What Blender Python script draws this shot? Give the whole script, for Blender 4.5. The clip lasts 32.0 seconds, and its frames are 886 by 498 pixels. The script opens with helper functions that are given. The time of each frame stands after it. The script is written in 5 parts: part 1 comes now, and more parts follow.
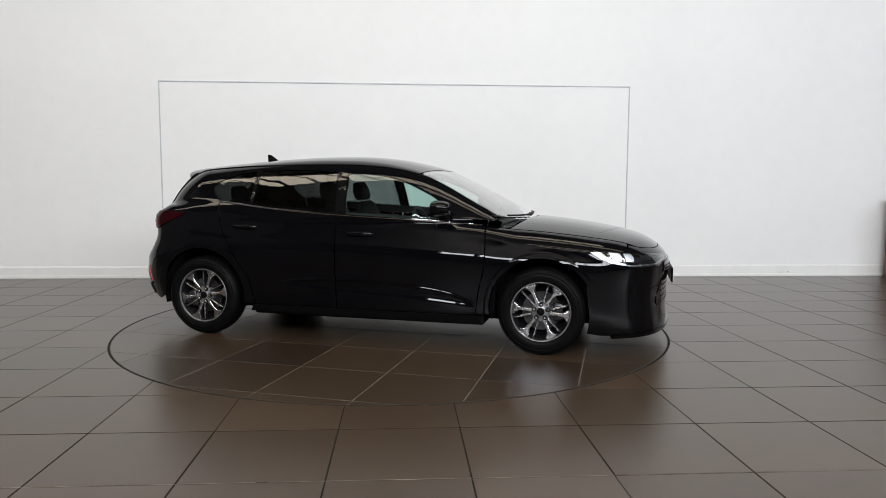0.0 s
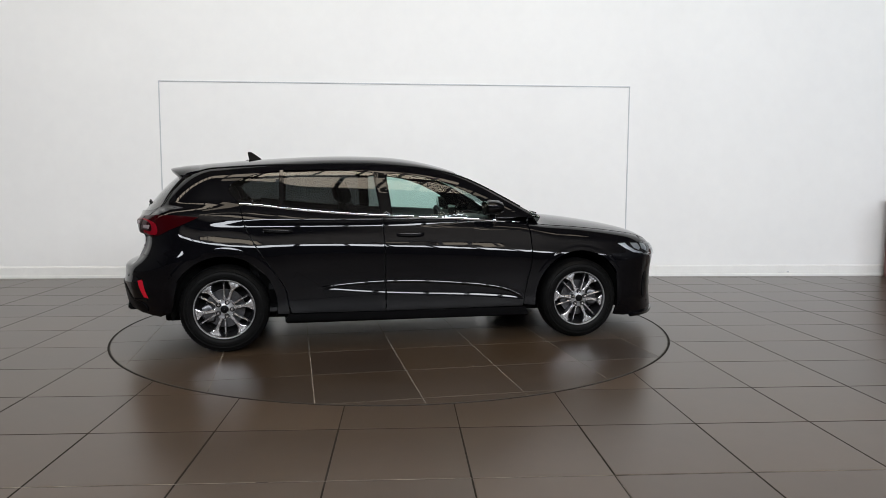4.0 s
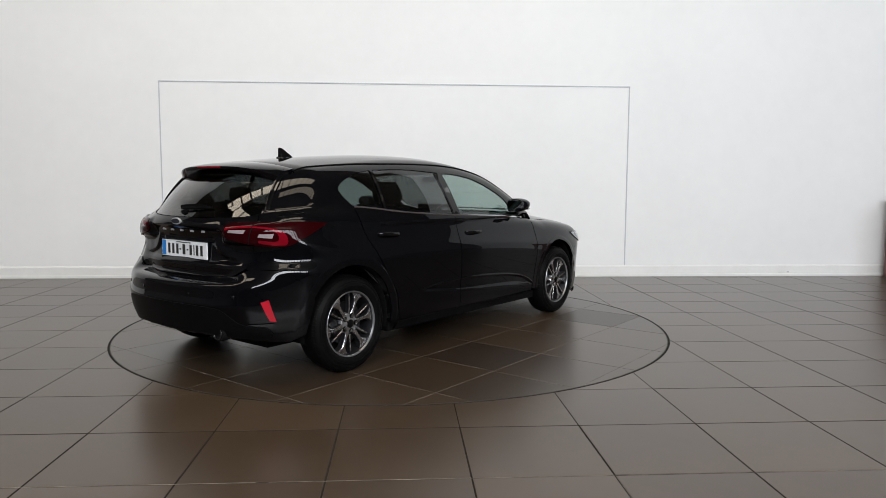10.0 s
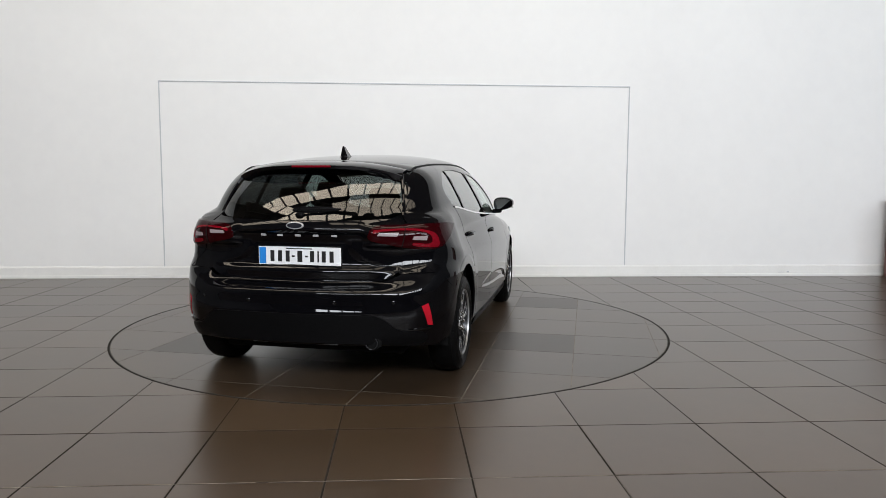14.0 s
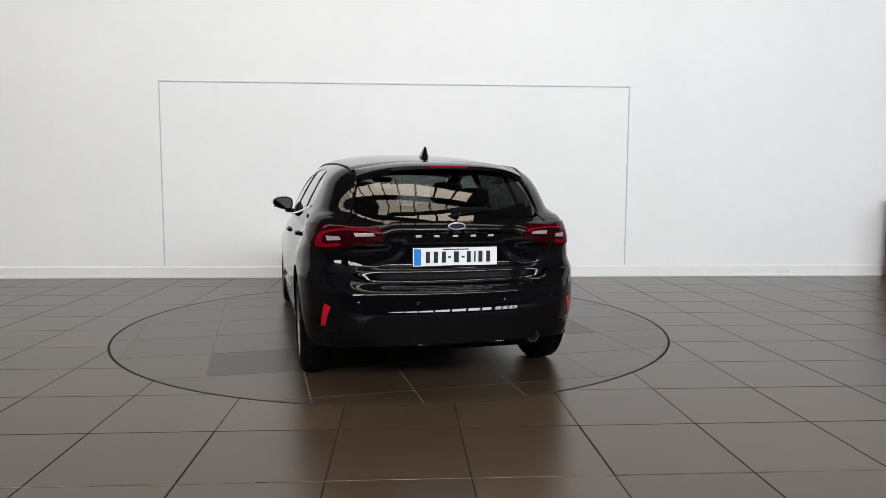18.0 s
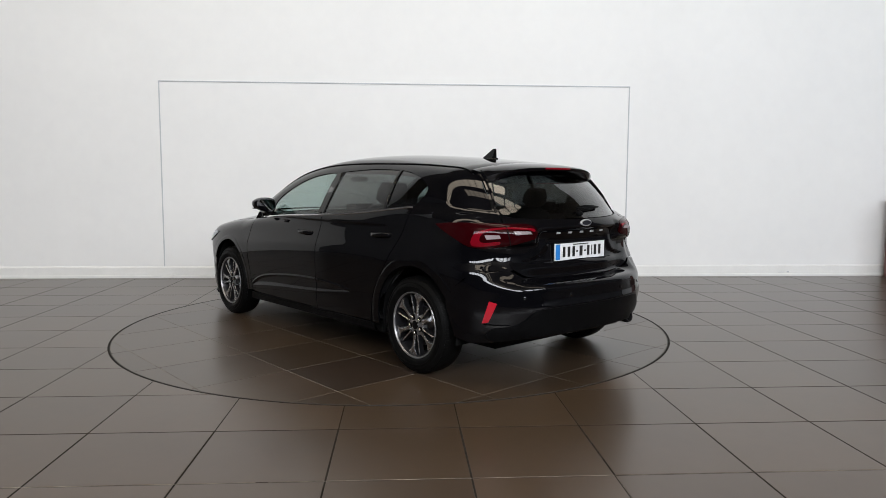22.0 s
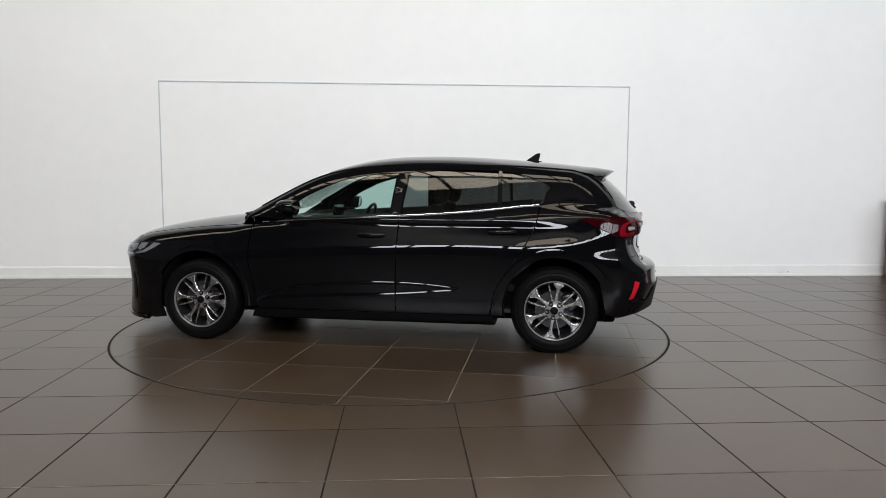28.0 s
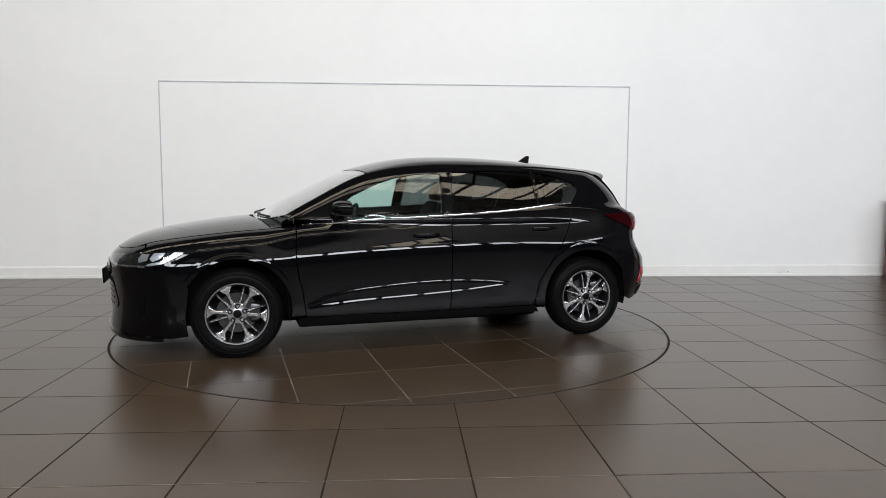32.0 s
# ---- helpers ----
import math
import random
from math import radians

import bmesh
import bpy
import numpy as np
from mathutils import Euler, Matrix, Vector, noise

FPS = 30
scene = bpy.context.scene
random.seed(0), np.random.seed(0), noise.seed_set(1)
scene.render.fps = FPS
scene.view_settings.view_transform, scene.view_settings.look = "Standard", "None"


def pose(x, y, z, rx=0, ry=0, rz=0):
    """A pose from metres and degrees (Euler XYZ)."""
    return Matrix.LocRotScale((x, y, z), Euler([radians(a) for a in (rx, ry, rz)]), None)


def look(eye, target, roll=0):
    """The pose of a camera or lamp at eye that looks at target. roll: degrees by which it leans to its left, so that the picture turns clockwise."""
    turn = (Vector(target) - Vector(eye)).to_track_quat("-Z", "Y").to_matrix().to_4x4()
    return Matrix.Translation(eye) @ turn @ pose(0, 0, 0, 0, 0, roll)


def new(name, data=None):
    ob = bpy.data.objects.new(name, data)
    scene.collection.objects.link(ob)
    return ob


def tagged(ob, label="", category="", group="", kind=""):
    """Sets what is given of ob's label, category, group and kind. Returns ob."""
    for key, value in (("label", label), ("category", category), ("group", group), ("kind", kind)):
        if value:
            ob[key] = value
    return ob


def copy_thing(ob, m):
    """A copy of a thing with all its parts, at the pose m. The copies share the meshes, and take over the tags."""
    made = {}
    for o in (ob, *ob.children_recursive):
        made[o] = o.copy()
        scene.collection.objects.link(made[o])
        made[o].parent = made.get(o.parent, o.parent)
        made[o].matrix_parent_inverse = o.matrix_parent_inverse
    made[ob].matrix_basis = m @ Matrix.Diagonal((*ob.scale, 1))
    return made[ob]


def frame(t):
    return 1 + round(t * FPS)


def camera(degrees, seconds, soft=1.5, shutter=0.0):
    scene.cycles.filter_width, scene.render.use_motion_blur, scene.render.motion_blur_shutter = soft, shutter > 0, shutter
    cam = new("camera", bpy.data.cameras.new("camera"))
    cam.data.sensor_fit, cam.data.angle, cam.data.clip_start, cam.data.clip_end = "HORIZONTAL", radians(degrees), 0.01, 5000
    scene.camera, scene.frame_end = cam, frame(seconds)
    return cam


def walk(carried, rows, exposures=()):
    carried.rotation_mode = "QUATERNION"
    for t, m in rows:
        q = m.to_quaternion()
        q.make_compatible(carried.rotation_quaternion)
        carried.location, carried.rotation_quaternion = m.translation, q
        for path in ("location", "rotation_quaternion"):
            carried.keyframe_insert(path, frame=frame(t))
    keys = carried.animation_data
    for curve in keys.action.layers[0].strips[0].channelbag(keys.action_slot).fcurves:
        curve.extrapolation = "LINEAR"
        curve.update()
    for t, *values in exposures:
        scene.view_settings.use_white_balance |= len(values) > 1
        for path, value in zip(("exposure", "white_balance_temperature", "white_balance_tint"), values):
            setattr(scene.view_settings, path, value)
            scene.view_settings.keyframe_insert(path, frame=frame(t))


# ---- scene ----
# Showroom with a turntable: the table's centre is the origin, +y points at the white wall.
cam = camera(64.95, 32.0, soft=0.75)
STAND = pose(0.047, -6.009, 1.222, 84.566, 0, -3.425) @ pose(0, 0, 0, 0, 0, 0.2575)
walk(cam, [(0.0, STAND), (32.0, STAND)], exposures=[(0.0, 0.6), (32.0, 0.6)])

WALL_Y = 2.984          # face of the white wall
ROOM_L, ROOM_R, ROOM_BACK, ROOM_TOP = -11.0, 15.0, -12.0, 7.4
DISC_R = 2.264          # turntable radius
TILE = 0.605            # floor tile and its joint
TURN_START, TURN_RATE = -17.8, 6.628   # degrees, degrees a second

# ---- world and light ----
world = bpy.data.worlds.new("sky")
scene.world = world
world.use_nodes = True
wn = world.node_tree.nodes
sky = wn.new("ShaderNodeTexSky")
sky.sky_type = 'NISHITA'
sky.sun_disc = False
sky.sun_elevation, sky.sun_rotation = radians(38), radians(150)
wn["Background"].inputs[1].default_value = 0.12
world.node_tree.links.new(sky.outputs[0], wn["Background"].inputs[0])

sun_data = bpy.data.lights.new("sun", 'SUN')
sun_data.energy, sun_data.angle, sun_data.color = 0.8, radians(10), (1.0, 0.97, 0.93)
sun = new("sun", sun_data)
sun.matrix_world = look((2, -30, 25), (0, 0, 0))


def window_light(name, x, y, z, w, h, target, energy, colour=(0.93, 0.97, 1.0)):
    d = bpy.data.lights.new(name, 'AREA')
    d.shape, d.size, d.size_y, d.energy, d.color = 'RECTANGLE', w, h, energy, colour
    ob = new(name, d)
    ob.matrix_world = look((x, y, z), target)
    return ob


# ---- material tools ----
def material(name, base, rough=0.5, metal=0.0, coat=0.0, spec=0.5):
    m = bpy.data.materials.new(name)
    m.use_nodes = True
    b = m.node_tree.nodes["Principled BSDF"]
    b.inputs["Base Color"].default_value = (*base, 1)
    b.inputs["Roughness"].default_value = rough
    b.inputs["Metallic"].default_value = metal
    b.inputs["Coat Weight"].default_value = coat
    b.inputs["Coat Roughness"].default_value = 0.02
    b.inputs["Specular IOR Level"].default_value = spec
    return m


def vary(m, scale, low, high, detail=4.0, target="Base Color", space="Object", rough_to=None, bump=0.0, stretch=(1, 1, 1)):
    """Two-scale noise into a material's colour or roughness, with a fine bump."""
    nt = m.node_tree
    b = nt.nodes["Principled BSDF"]
    co = nt.nodes.new("ShaderNodeTexCoord")
    mp = nt.nodes.new("ShaderNodeMapping")
    mp.inputs["Scale"].default_value = stretch
    nt.links.new(co.outputs[space], mp.inputs[0])
    n1 = nt.nodes.new("ShaderNodeTexNoise")
    n1.inputs["Scale"].default_value, n1.inputs["Detail"].default_value = scale, detail
    n2 = nt.nodes.new("ShaderNodeTexNoise")
    n2.inputs["Scale"].default_value, n2.inputs["Detail"].default_value = scale * 9.0, 3.0
    nt.links.new(mp.outputs[0], n1.inputs[0])
    nt.links.new(mp.outputs[0], n2.inputs[0])
    mix = nt.nodes.new("ShaderNodeMath")
    mix.operation = 'MULTIPLY_ADD'
    mix.inputs[1].default_value = 0.35
    nt.links.new(n2.outputs[0], mix.inputs[0])
    sc = nt.nodes.new("ShaderNodeMath")
    sc.operation = 'MULTIPLY'
    sc.inputs[1].default_value = 0.65
    nt.links.new(n1.outputs[0], sc.inputs[0])
    nt.links.new(sc.outputs[0], mix.inputs[2])
    r = nt.nodes.new("ShaderNodeMapRange")
    r.inputs["From Min"].default_value, r.inputs["From Max"].default_value = 0.3, 0.7
    nt.links.new(mix.outputs[0], r.inputs[0])
    if target == "Base Color":
        cr = nt.nodes.new("ShaderNodeMix")
        cr.data_type = 'RGBA'
        cr.inputs[6].default_value, cr.inputs[7].default_value = (*low, 1), (*high, 1)
        nt.links.new(r.outputs[0], cr.inputs[0])
        nt.links.new(cr.outputs[2], b.inputs[target])
    if rough_to:
        rr = nt.nodes.new("ShaderNodeMapRange")
        rr.inputs["To Min"].default_value, rr.inputs["To Max"].default_value = rough_to
        nt.links.new(mix.outputs[0], rr.inputs[0])
        rr.inputs["From Min"].default_value, rr.inputs["From Max"].default_value = 0.3, 0.7
        nt.links.new(rr.outputs[0], b.inputs["Roughness"])
    if bump:
        bp_ = nt.nodes.new("ShaderNodeBump")
        bp_.inputs["Strength"].default_value, bp_.inputs["Distance"].default_value = bump, 0.002
        nt.links.new(n2.outputs[0], bp_.inputs["Height"])
        nt.links.new(bp_.outputs[0], b.inputs["Normal"])
    return m


def per_piece(m, amount):
    """Lighten and darken each piece a little, by its own random number."""
    nt = m.node_tree
    b = nt.nodes["Principled BSDF"]
    src = b.inputs["Base Color"].links[0].from_socket
    info = nt.nodes.new("ShaderNodeObjectInfo")
    r = nt.nodes.new("ShaderNodeMapRange")
    r.inputs["To Min"].default_value, r.inputs["To Max"].default_value = 1 - amount, 1 + amount
    nt.links.new(info.outputs["Random"], r.inputs[0])
    mul = nt.nodes.new("ShaderNodeVectorMath")
    mul.operation = 'SCALE'
    nt.links.new(src, mul.inputs[0])
    nt.links.new(r.outputs[0], mul.inputs["Scale"])
    nt.links.new(mul.outputs[0], b.inputs["Base Color"])
    return m


def glass(name, tint, ior=1.5, gloss=1.0, rise=3.8):
    """Thin tinted pane: clear body, mirror-like gloss by Fresnel."""
    m = bpy.data.materials.new(name)
    m.use_nodes = True
    nt = m.node_tree
    nt.nodes.clear()
    out = nt.nodes.new("ShaderNodeOutputMaterial")
    tr = nt.nodes.new("ShaderNodeBsdfTransparent")
    tr.inputs[0].default_value = (*tint, 1)
    gl = nt.nodes.new("ShaderNodeBsdfGlossy")
    gl.inputs["Roughness"].default_value = 0.01
    gl.inputs["Color"].default_value = (gloss, gloss, gloss, 1)
    lw = nt.nodes.new("ShaderNodeLayerWeight")
    lw.inputs[0].default_value = 0.5
    pw = nt.nodes.new("ShaderNodeMath")
    pw.operation = 'POWER'
    pw.inputs[1].default_value = rise
    ad = nt.nodes.new("ShaderNodeMath")
    ad.operation = 'MULTIPLY_ADD'
    f0 = ((ior - 1) / (ior + 1)) ** 2 * 1.1
    ad.inputs[1].default_value, ad.inputs[2].default_value = 1 - f0, f0
    nt.links.new(lw.outputs["Facing"], pw.inputs[0])
    nt.links.new(pw.outputs[0], ad.inputs[0])
    mx = nt.nodes.new("ShaderNodeMixShader")
    nt.links.new(ad.outputs[0], mx.inputs[0])
    nt.links.new(tr.outputs[0], mx.inputs[1])
    nt.links.new(gl.outputs[0], mx.inputs[2])
    nt.links.new(mx.outputs[0], out.inputs[0])
    return m


M_PAINT = vary(material("black_paint", (0.0022, 0.0022, 0.0029), 0.3, coat=1.0, spec=0.0), 14, (0.0018, 0.0018, 0.0024), (0.0026, 0.0026, 0.0034))
M_PAINT.node_tree.nodes["Principled BSDF"].inputs["Coat IOR"].default_value = 1.37
M_GLOSS = material("gloss_black_trim", (0.004, 0.004, 0.004), 0.03)
M_PLASTIC = vary(material("black_plastic", (0.008, 0.008, 0.008), 0.42, spec=0.06), 60, (0.0022, 0.0022, 0.0024), (0.0045, 0.0045, 0.005), bump=0.15)
M_RUBBER = vary(material("tyre_rubber", (0.006, 0.006, 0.006), 0.45, spec=0.06), 40, (0.002, 0.002, 0.002), (0.005, 0.005, 0.005), bump=0.2)
M_DARK = material("dark_cavity", (0.005, 0.005, 0.005), 0.9, spec=0.1)
M_ALLOY = vary(material("machined_alloy", (0.64, 0.64, 0.65), 0.3, metal=1.0, coat=0.25), 30, (0.60, 0.60, 0.61), (0.68, 0.68, 0.69), rough_to=(0.20, 0.31))
M_RIMDARK = material("grey_wheel_paint", (0.035, 0.035, 0.038), 0.3, metal=0.7)
M_STEEL = vary(material("brake_steel", (0.2, 0.2, 0.21), 0.34, metal=1.0), 60, (0.06, 0.06, 0.065), (0.14, 0.14, 0.145))
M_HUB = material("hub_alloy", (0.30, 0.30, 0.305), 0.35, metal=0.8)
M_CHROME = material("chrome", (0.85, 0.85, 0.86), 0.06, metal=1.0)
M_LENS = glass("clear_lens", (0.9, 0.92, 0.93), 1.5)
M_CLEAR = glass("front_glass", (0.64, 0.80, 0.755), 1.5)
M_PRIV = glass("privacy_glass", (0.17, 0.185, 0.185), 1.55)
M_SCREEN = glass("windscreen_glass", (0.70, 0.78, 0.755), 1.5, rise=2.2)
M_RED = material("red_lens", (0.15, 0.0025, 0.008), 0.2, coat=1.0, spec=0.0)
M_REDDARK = material("dark_red_lens", (0.018, 0.0008, 0.0016), 0.2, coat=1.0, spec=0.0)
M_REFLECT = material("red_reflector", (0.40, 0.006, 0.018), 0.25)
M_LAMPDIM = material("clear_lamp_insert", (0.27, 0.23, 0.24), 0.3, coat=1.0, spec=0.0)
for m in (M_RED, M_REDDARK, M_LAMPDIM):
    m.node_tree.nodes["Principled BSDF"].inputs["Coat IOR"].default_value = 1.23
M_LAMPWHITE = material("lamp_reflector", (0.62, 0.64, 0.67), 0.36, metal=0.9)
M_SEAT = vary(material("seat_cloth", (0.012, 0.012, 0.013), 0.9), 50, (0.008, 0.008, 0.009), (0.018, 0.018, 0.02), bump=0.3)
M_DASH = vary(material("dash_plastic", (0.018, 0.018, 0.019), 0.6), 80, (0.013, 0.013, 0.014), (0.022, 0.022, 0.024), bump=0.2)
M_LINING = vary(material("headlining", (0.45, 0.44, 0.42), 0.9), 60, (0.42, 0.41, 0.39), (0.48, 0.47, 0.45))
M_PLATE = material("plate_white", (0.75, 0.76, 0.77), 0.3)
M_BLUE = material("plate_blue", (0.02, 0.20, 0.58), 0.3)
M_INK = material("plate_ink", (0.01, 0.01, 0.01), 0.4)
# teal-tinted mirror, its colour darkened in place of a dark room's reflection
M_MIRROR = material("darkened_mirror", (0.22, 0.25, 0.26), 0.03, metal=1.0)
M_NAME = material("dull_chrome", (0.5, 0.5, 0.51), 0.35, metal=0.5)
M_BADGE = material("badge_dark", (0.012, 0.013, 0.018), 0.35, spec=.3)
M_WALL = vary(material("white_wall_paint", (0.8, 0.8, 0.79), 0.55), 0.8, (0.775, 0.775, 0.77), (0.82, 0.82, 0.81), bump=0.06)
M_TRIMWHITE = vary(material("white_gloss_paint", (0.78, 0.78, 0.76), 0.35), 5, (0.74, 0.74, 0.72), (0.80, 0.80, 0.78))
M_GREYLINE = material("grey_trim", (0.50, 0.515, 0.54), 0.5)
M_TILE = per_piece(vary(material("brown_floor_tile", (0.054, 0.036, 0.022), 0.28, spec=0.6), 1.4, (0.050, 0.033, 0.020), (0.064, 0.0425, 0.026)), 0.13)
M_DISCTILE = per_piece(vary(material("turntable_tile", (0.043, 0.028, 0.017), 0.31, spec=0.66), 1.4, (0.036, 0.0235, 0.0142), (0.050, 0.033, 0.020)), 0.22)
M_DISCDARK = vary(material("dark_replaced_tile", (0.027, 0.0175, 0.0115), 0.36, spec=0.55), 1.4, (0.023, 0.0148, 0.0097), (0.031, 0.020, 0.0133))
M_GROUT = vary(material("dark_grout", (0.012, 0.011, 0.01), 0.9, spec=0.05), 12, (0.010, 0.009, 0.008), (0.034, 0.03, 0.026))
M_GROUT_L = vary(material("pale_grout", (0.2, 0.17, 0.14), 0.8), 6, (0.02, 0.017, 0.014), (0.34, 0.30, 0.25))
M_CEIL = vary(material("ceiling_paint", (0.12, 0.10, 0.08), 0.8), 3, (0.09, 0.075, 0.06), (0.14, 0.12, 0.1))
M_MAROON = vary(material("plain_maroon", (0.16, 0.08, 0.07), 0.5), 4, (0.14, 0.07, 0.06), (0.18, 0.09, 0.08))
M_BEAM = material("dark_steel_beam", (0.02, 0.02, 0.02), 0.6)
M_BACK = vary(material("back_wall", (0.015, 0.015, 0.015), 0.7), 1, (0.011, 0.011, 0.011), (0.02, 0.02, 0.02))
M_SIDEWALL = vary(material("grey_side_wall", (0.12, 0.12, 0.125), 0.7), 1, (0.10, 0.10, 0.105), (0.14, 0.14, 0.145))


# ---- mesh tools ----
def part(name, bm, mat, parent, label="", smooth=False):
    me = bpy.data.meshes.new(name)
    bm.normal_update()
    bm.to_mesh(me)
    bm.free()
    me.materials.append(mat)
    if smooth:
        for p in me.polygons:
            p.use_smooth = True
        me.set_sharp_from_angle(angle=radians(38))
    ob = new(name, me)
    ob.parent = parent
    if label:
        ob["label"] = label
    return ob


def box(bm, x0, x1, y0, y1, z0, z1, bevel=0.0, m=None, seg=2):
    g = bmesh.ops.create_cube(bm, size=1.0)
    vs = g["verts"]
    for v in vs:
        v.co = Vector(((x0 + x1) / 2 + v.co.x * (x1 - x0), (y0 + y1) / 2 + v.co.y * (y1 - y0), (z0 + z1) / 2 + v.co.z * (z1 - z0)))
    if bevel:
        es = list({e for v in vs for e in v.link_edges})
        r = bmesh.ops.bevel(bm, geom=es, offset=bevel, segments=seg, profile=0.5, affect='EDGES')
        vs = list({v for f in r["faces"] for v in f.verts} | {v for v in vs if v.is_valid})
    if m:
        bmesh.ops.transform(bm, matrix=m, verts=[v for v in vs if v.is_valid])
    return bm


def boxes(*args, bevel=0.0):
    bm = bmesh.new()
    for a in args:
        box(bm, *a, bevel=bevel)
    return bm


def lathe(profile, n=48, close=False):
    """Turn (radius, y) round the y axis."""
    bm = bmesh.new()
    rings = []
    for r, y in profile:
        rings.append([bm.verts.new((r * math.cos(2 * math.pi * i / n), y, r * math.sin(2 * math.pi * i / n))) for i in range(n)])
    for a, b in zip(rings, rings[1:] + ([rings[0]] if close else [])):
        for i in range(n):
            bm.faces.new((a[i], a[(i + 1) % n], b[(i + 1) % n], b[i]))
    bmesh.ops.recalc_face_normals(bm, faces=bm.faces)
    return bm


def tube(points, radius, n=8, closed=False):
    """A round tube along a line of points."""
    bm = bmesh.new()
    pts = [Vector(p) for p in points]
    rings = []
    k = len(pts)
    for i, p in enumerate(pts):
        a = pts[(i - 1) % k] if closed or i > 0 else p
        b = pts[(i + 1) % k] if closed or i < k - 1 else p
        q = (b - a).to_track_quat('Z', 'Y')
        rings.append([bm.verts.new(p + q @ Vector((radius * math.cos(2 * math.pi * j / n), radius * math.sin(2 * math.pi * j / n), 0))) for j in range(n)])
    pairs = list(zip(rings, rings[1:])) + ([(rings[-1], rings[0])] if closed else [])
    for a, b in pairs:
        for j in range(n):
            bm.faces.new((a[j], a[(j + 1) % n], b[(j + 1) % n], b[j]))
    if not closed:
        bm.faces.new(rings[0][::-1])
        bm.faces.new(rings[-1])
    bmesh.ops.recalc_face_normals(bm, faces=bm.faces)
    return bm


def spline(knots):
    """Natural cubic spline through (x, y) knots, straight beyond its ends."""
    k = np.array(sorted(knots), float)
    x, y = k[:, 0], k[:, 1]
    n = len(x)
    h = np.diff(x)
    a = np.zeros((n, n))
    r = np.zeros(n)
    a[0, 0] = a[-1, -1] = 1
    for i in range(1, n - 1):
        a[i, i - 1], a[i, i], a[i, i + 1] = h[i - 1], 2 * (h[i - 1] + h[i]), h[i]
        r[i] = 6 * ((y[i + 1] - y[i]) / h[i] - (y[i] - y[i - 1]) / h[i - 1])
    m = np.linalg.solve(a, r)

    def f(t):
        t = np.asarray(t, float)
        tc = np.clip(t, x[0], x[-1])
        i = np.clip(np.searchsorted(x, tc) - 1, 0, n - 2)
        u, w = x[i + 1] - tc, tc - x[i]
        v = (m[i] * u ** 3 + m[i + 1] * w ** 3) / (6 * h[i]) + (y[i] / h[i] - m[i] * h[i] / 6) * u + (y[i + 1] / h[i] - m[i + 1] * h[i] / 6) * w
        s0 = (y[1] - y[0]) / h[0] - h[0] * (2 * m[0] + m[1]) / 6
        s1 = (y[-1] - y[-2]) / h[-1] + h[-1] * (2 * m[-1] + m[-2]) / 6
        return v + np.where(t < x[0], (t - x[0]) * s0, 0) + np.where(t > x[-1], (t - x[-1]) * s1, 0)
    return f


def curve2(points, step=0.02, closed=True, corners=()):
    """Smooth line through 2D points; those whose index is in corners stay sharp."""
    p = [np.array(q, float) for q in points]
    n = len(p)
    out = []
    for i in range(n if closed else n - 1):
        a, b = p[i], p[(i + 1) % n]
        ta = (b - p[i - 1]) / 2 if (closed or i > 0) else b - a
        tb = (p[(i + 2) % n] - a) / 2 if (closed or i < n - 2) else b - a
        if i in corners:
            ta = b - a
        if (i + 1) % n in corners:
            tb = b - a
        d = np.linalg.norm(b - a)
        ta = ta / (np.linalg.norm(ta) + 1e-9) * d
        tb = tb / (np.linalg.norm(tb) + 1e-9) * d
        k = max(2, int(d / step))
        for j in range(k):
            t = j / k
            out.append((2 * t ** 3 - 3 * t ** 2 + 1) * a + (t ** 3 - 2 * t ** 2 + t) * ta + (-2 * t ** 3 + 3 * t ** 2) * b + (t ** 3 - t ** 2) * tb)
    if not closed:
        out.append(p[-1])
    return np.array(out)


def inside(pts, poly):
    x, y = pts[:, 0], pts[:, 1]
    c = np.zeros(len(pts), bool)
    j = len(poly) - 1
    for i in range(len(poly)):
        xi, yi = poly[i]
        xj, yj = poly[j]
        if yi != yj:
            c ^= ((yi > y) != (yj > y)) & (x < (xj - xi) * (y - yi) / (yj - yi) + xi)
        j = i
    return c


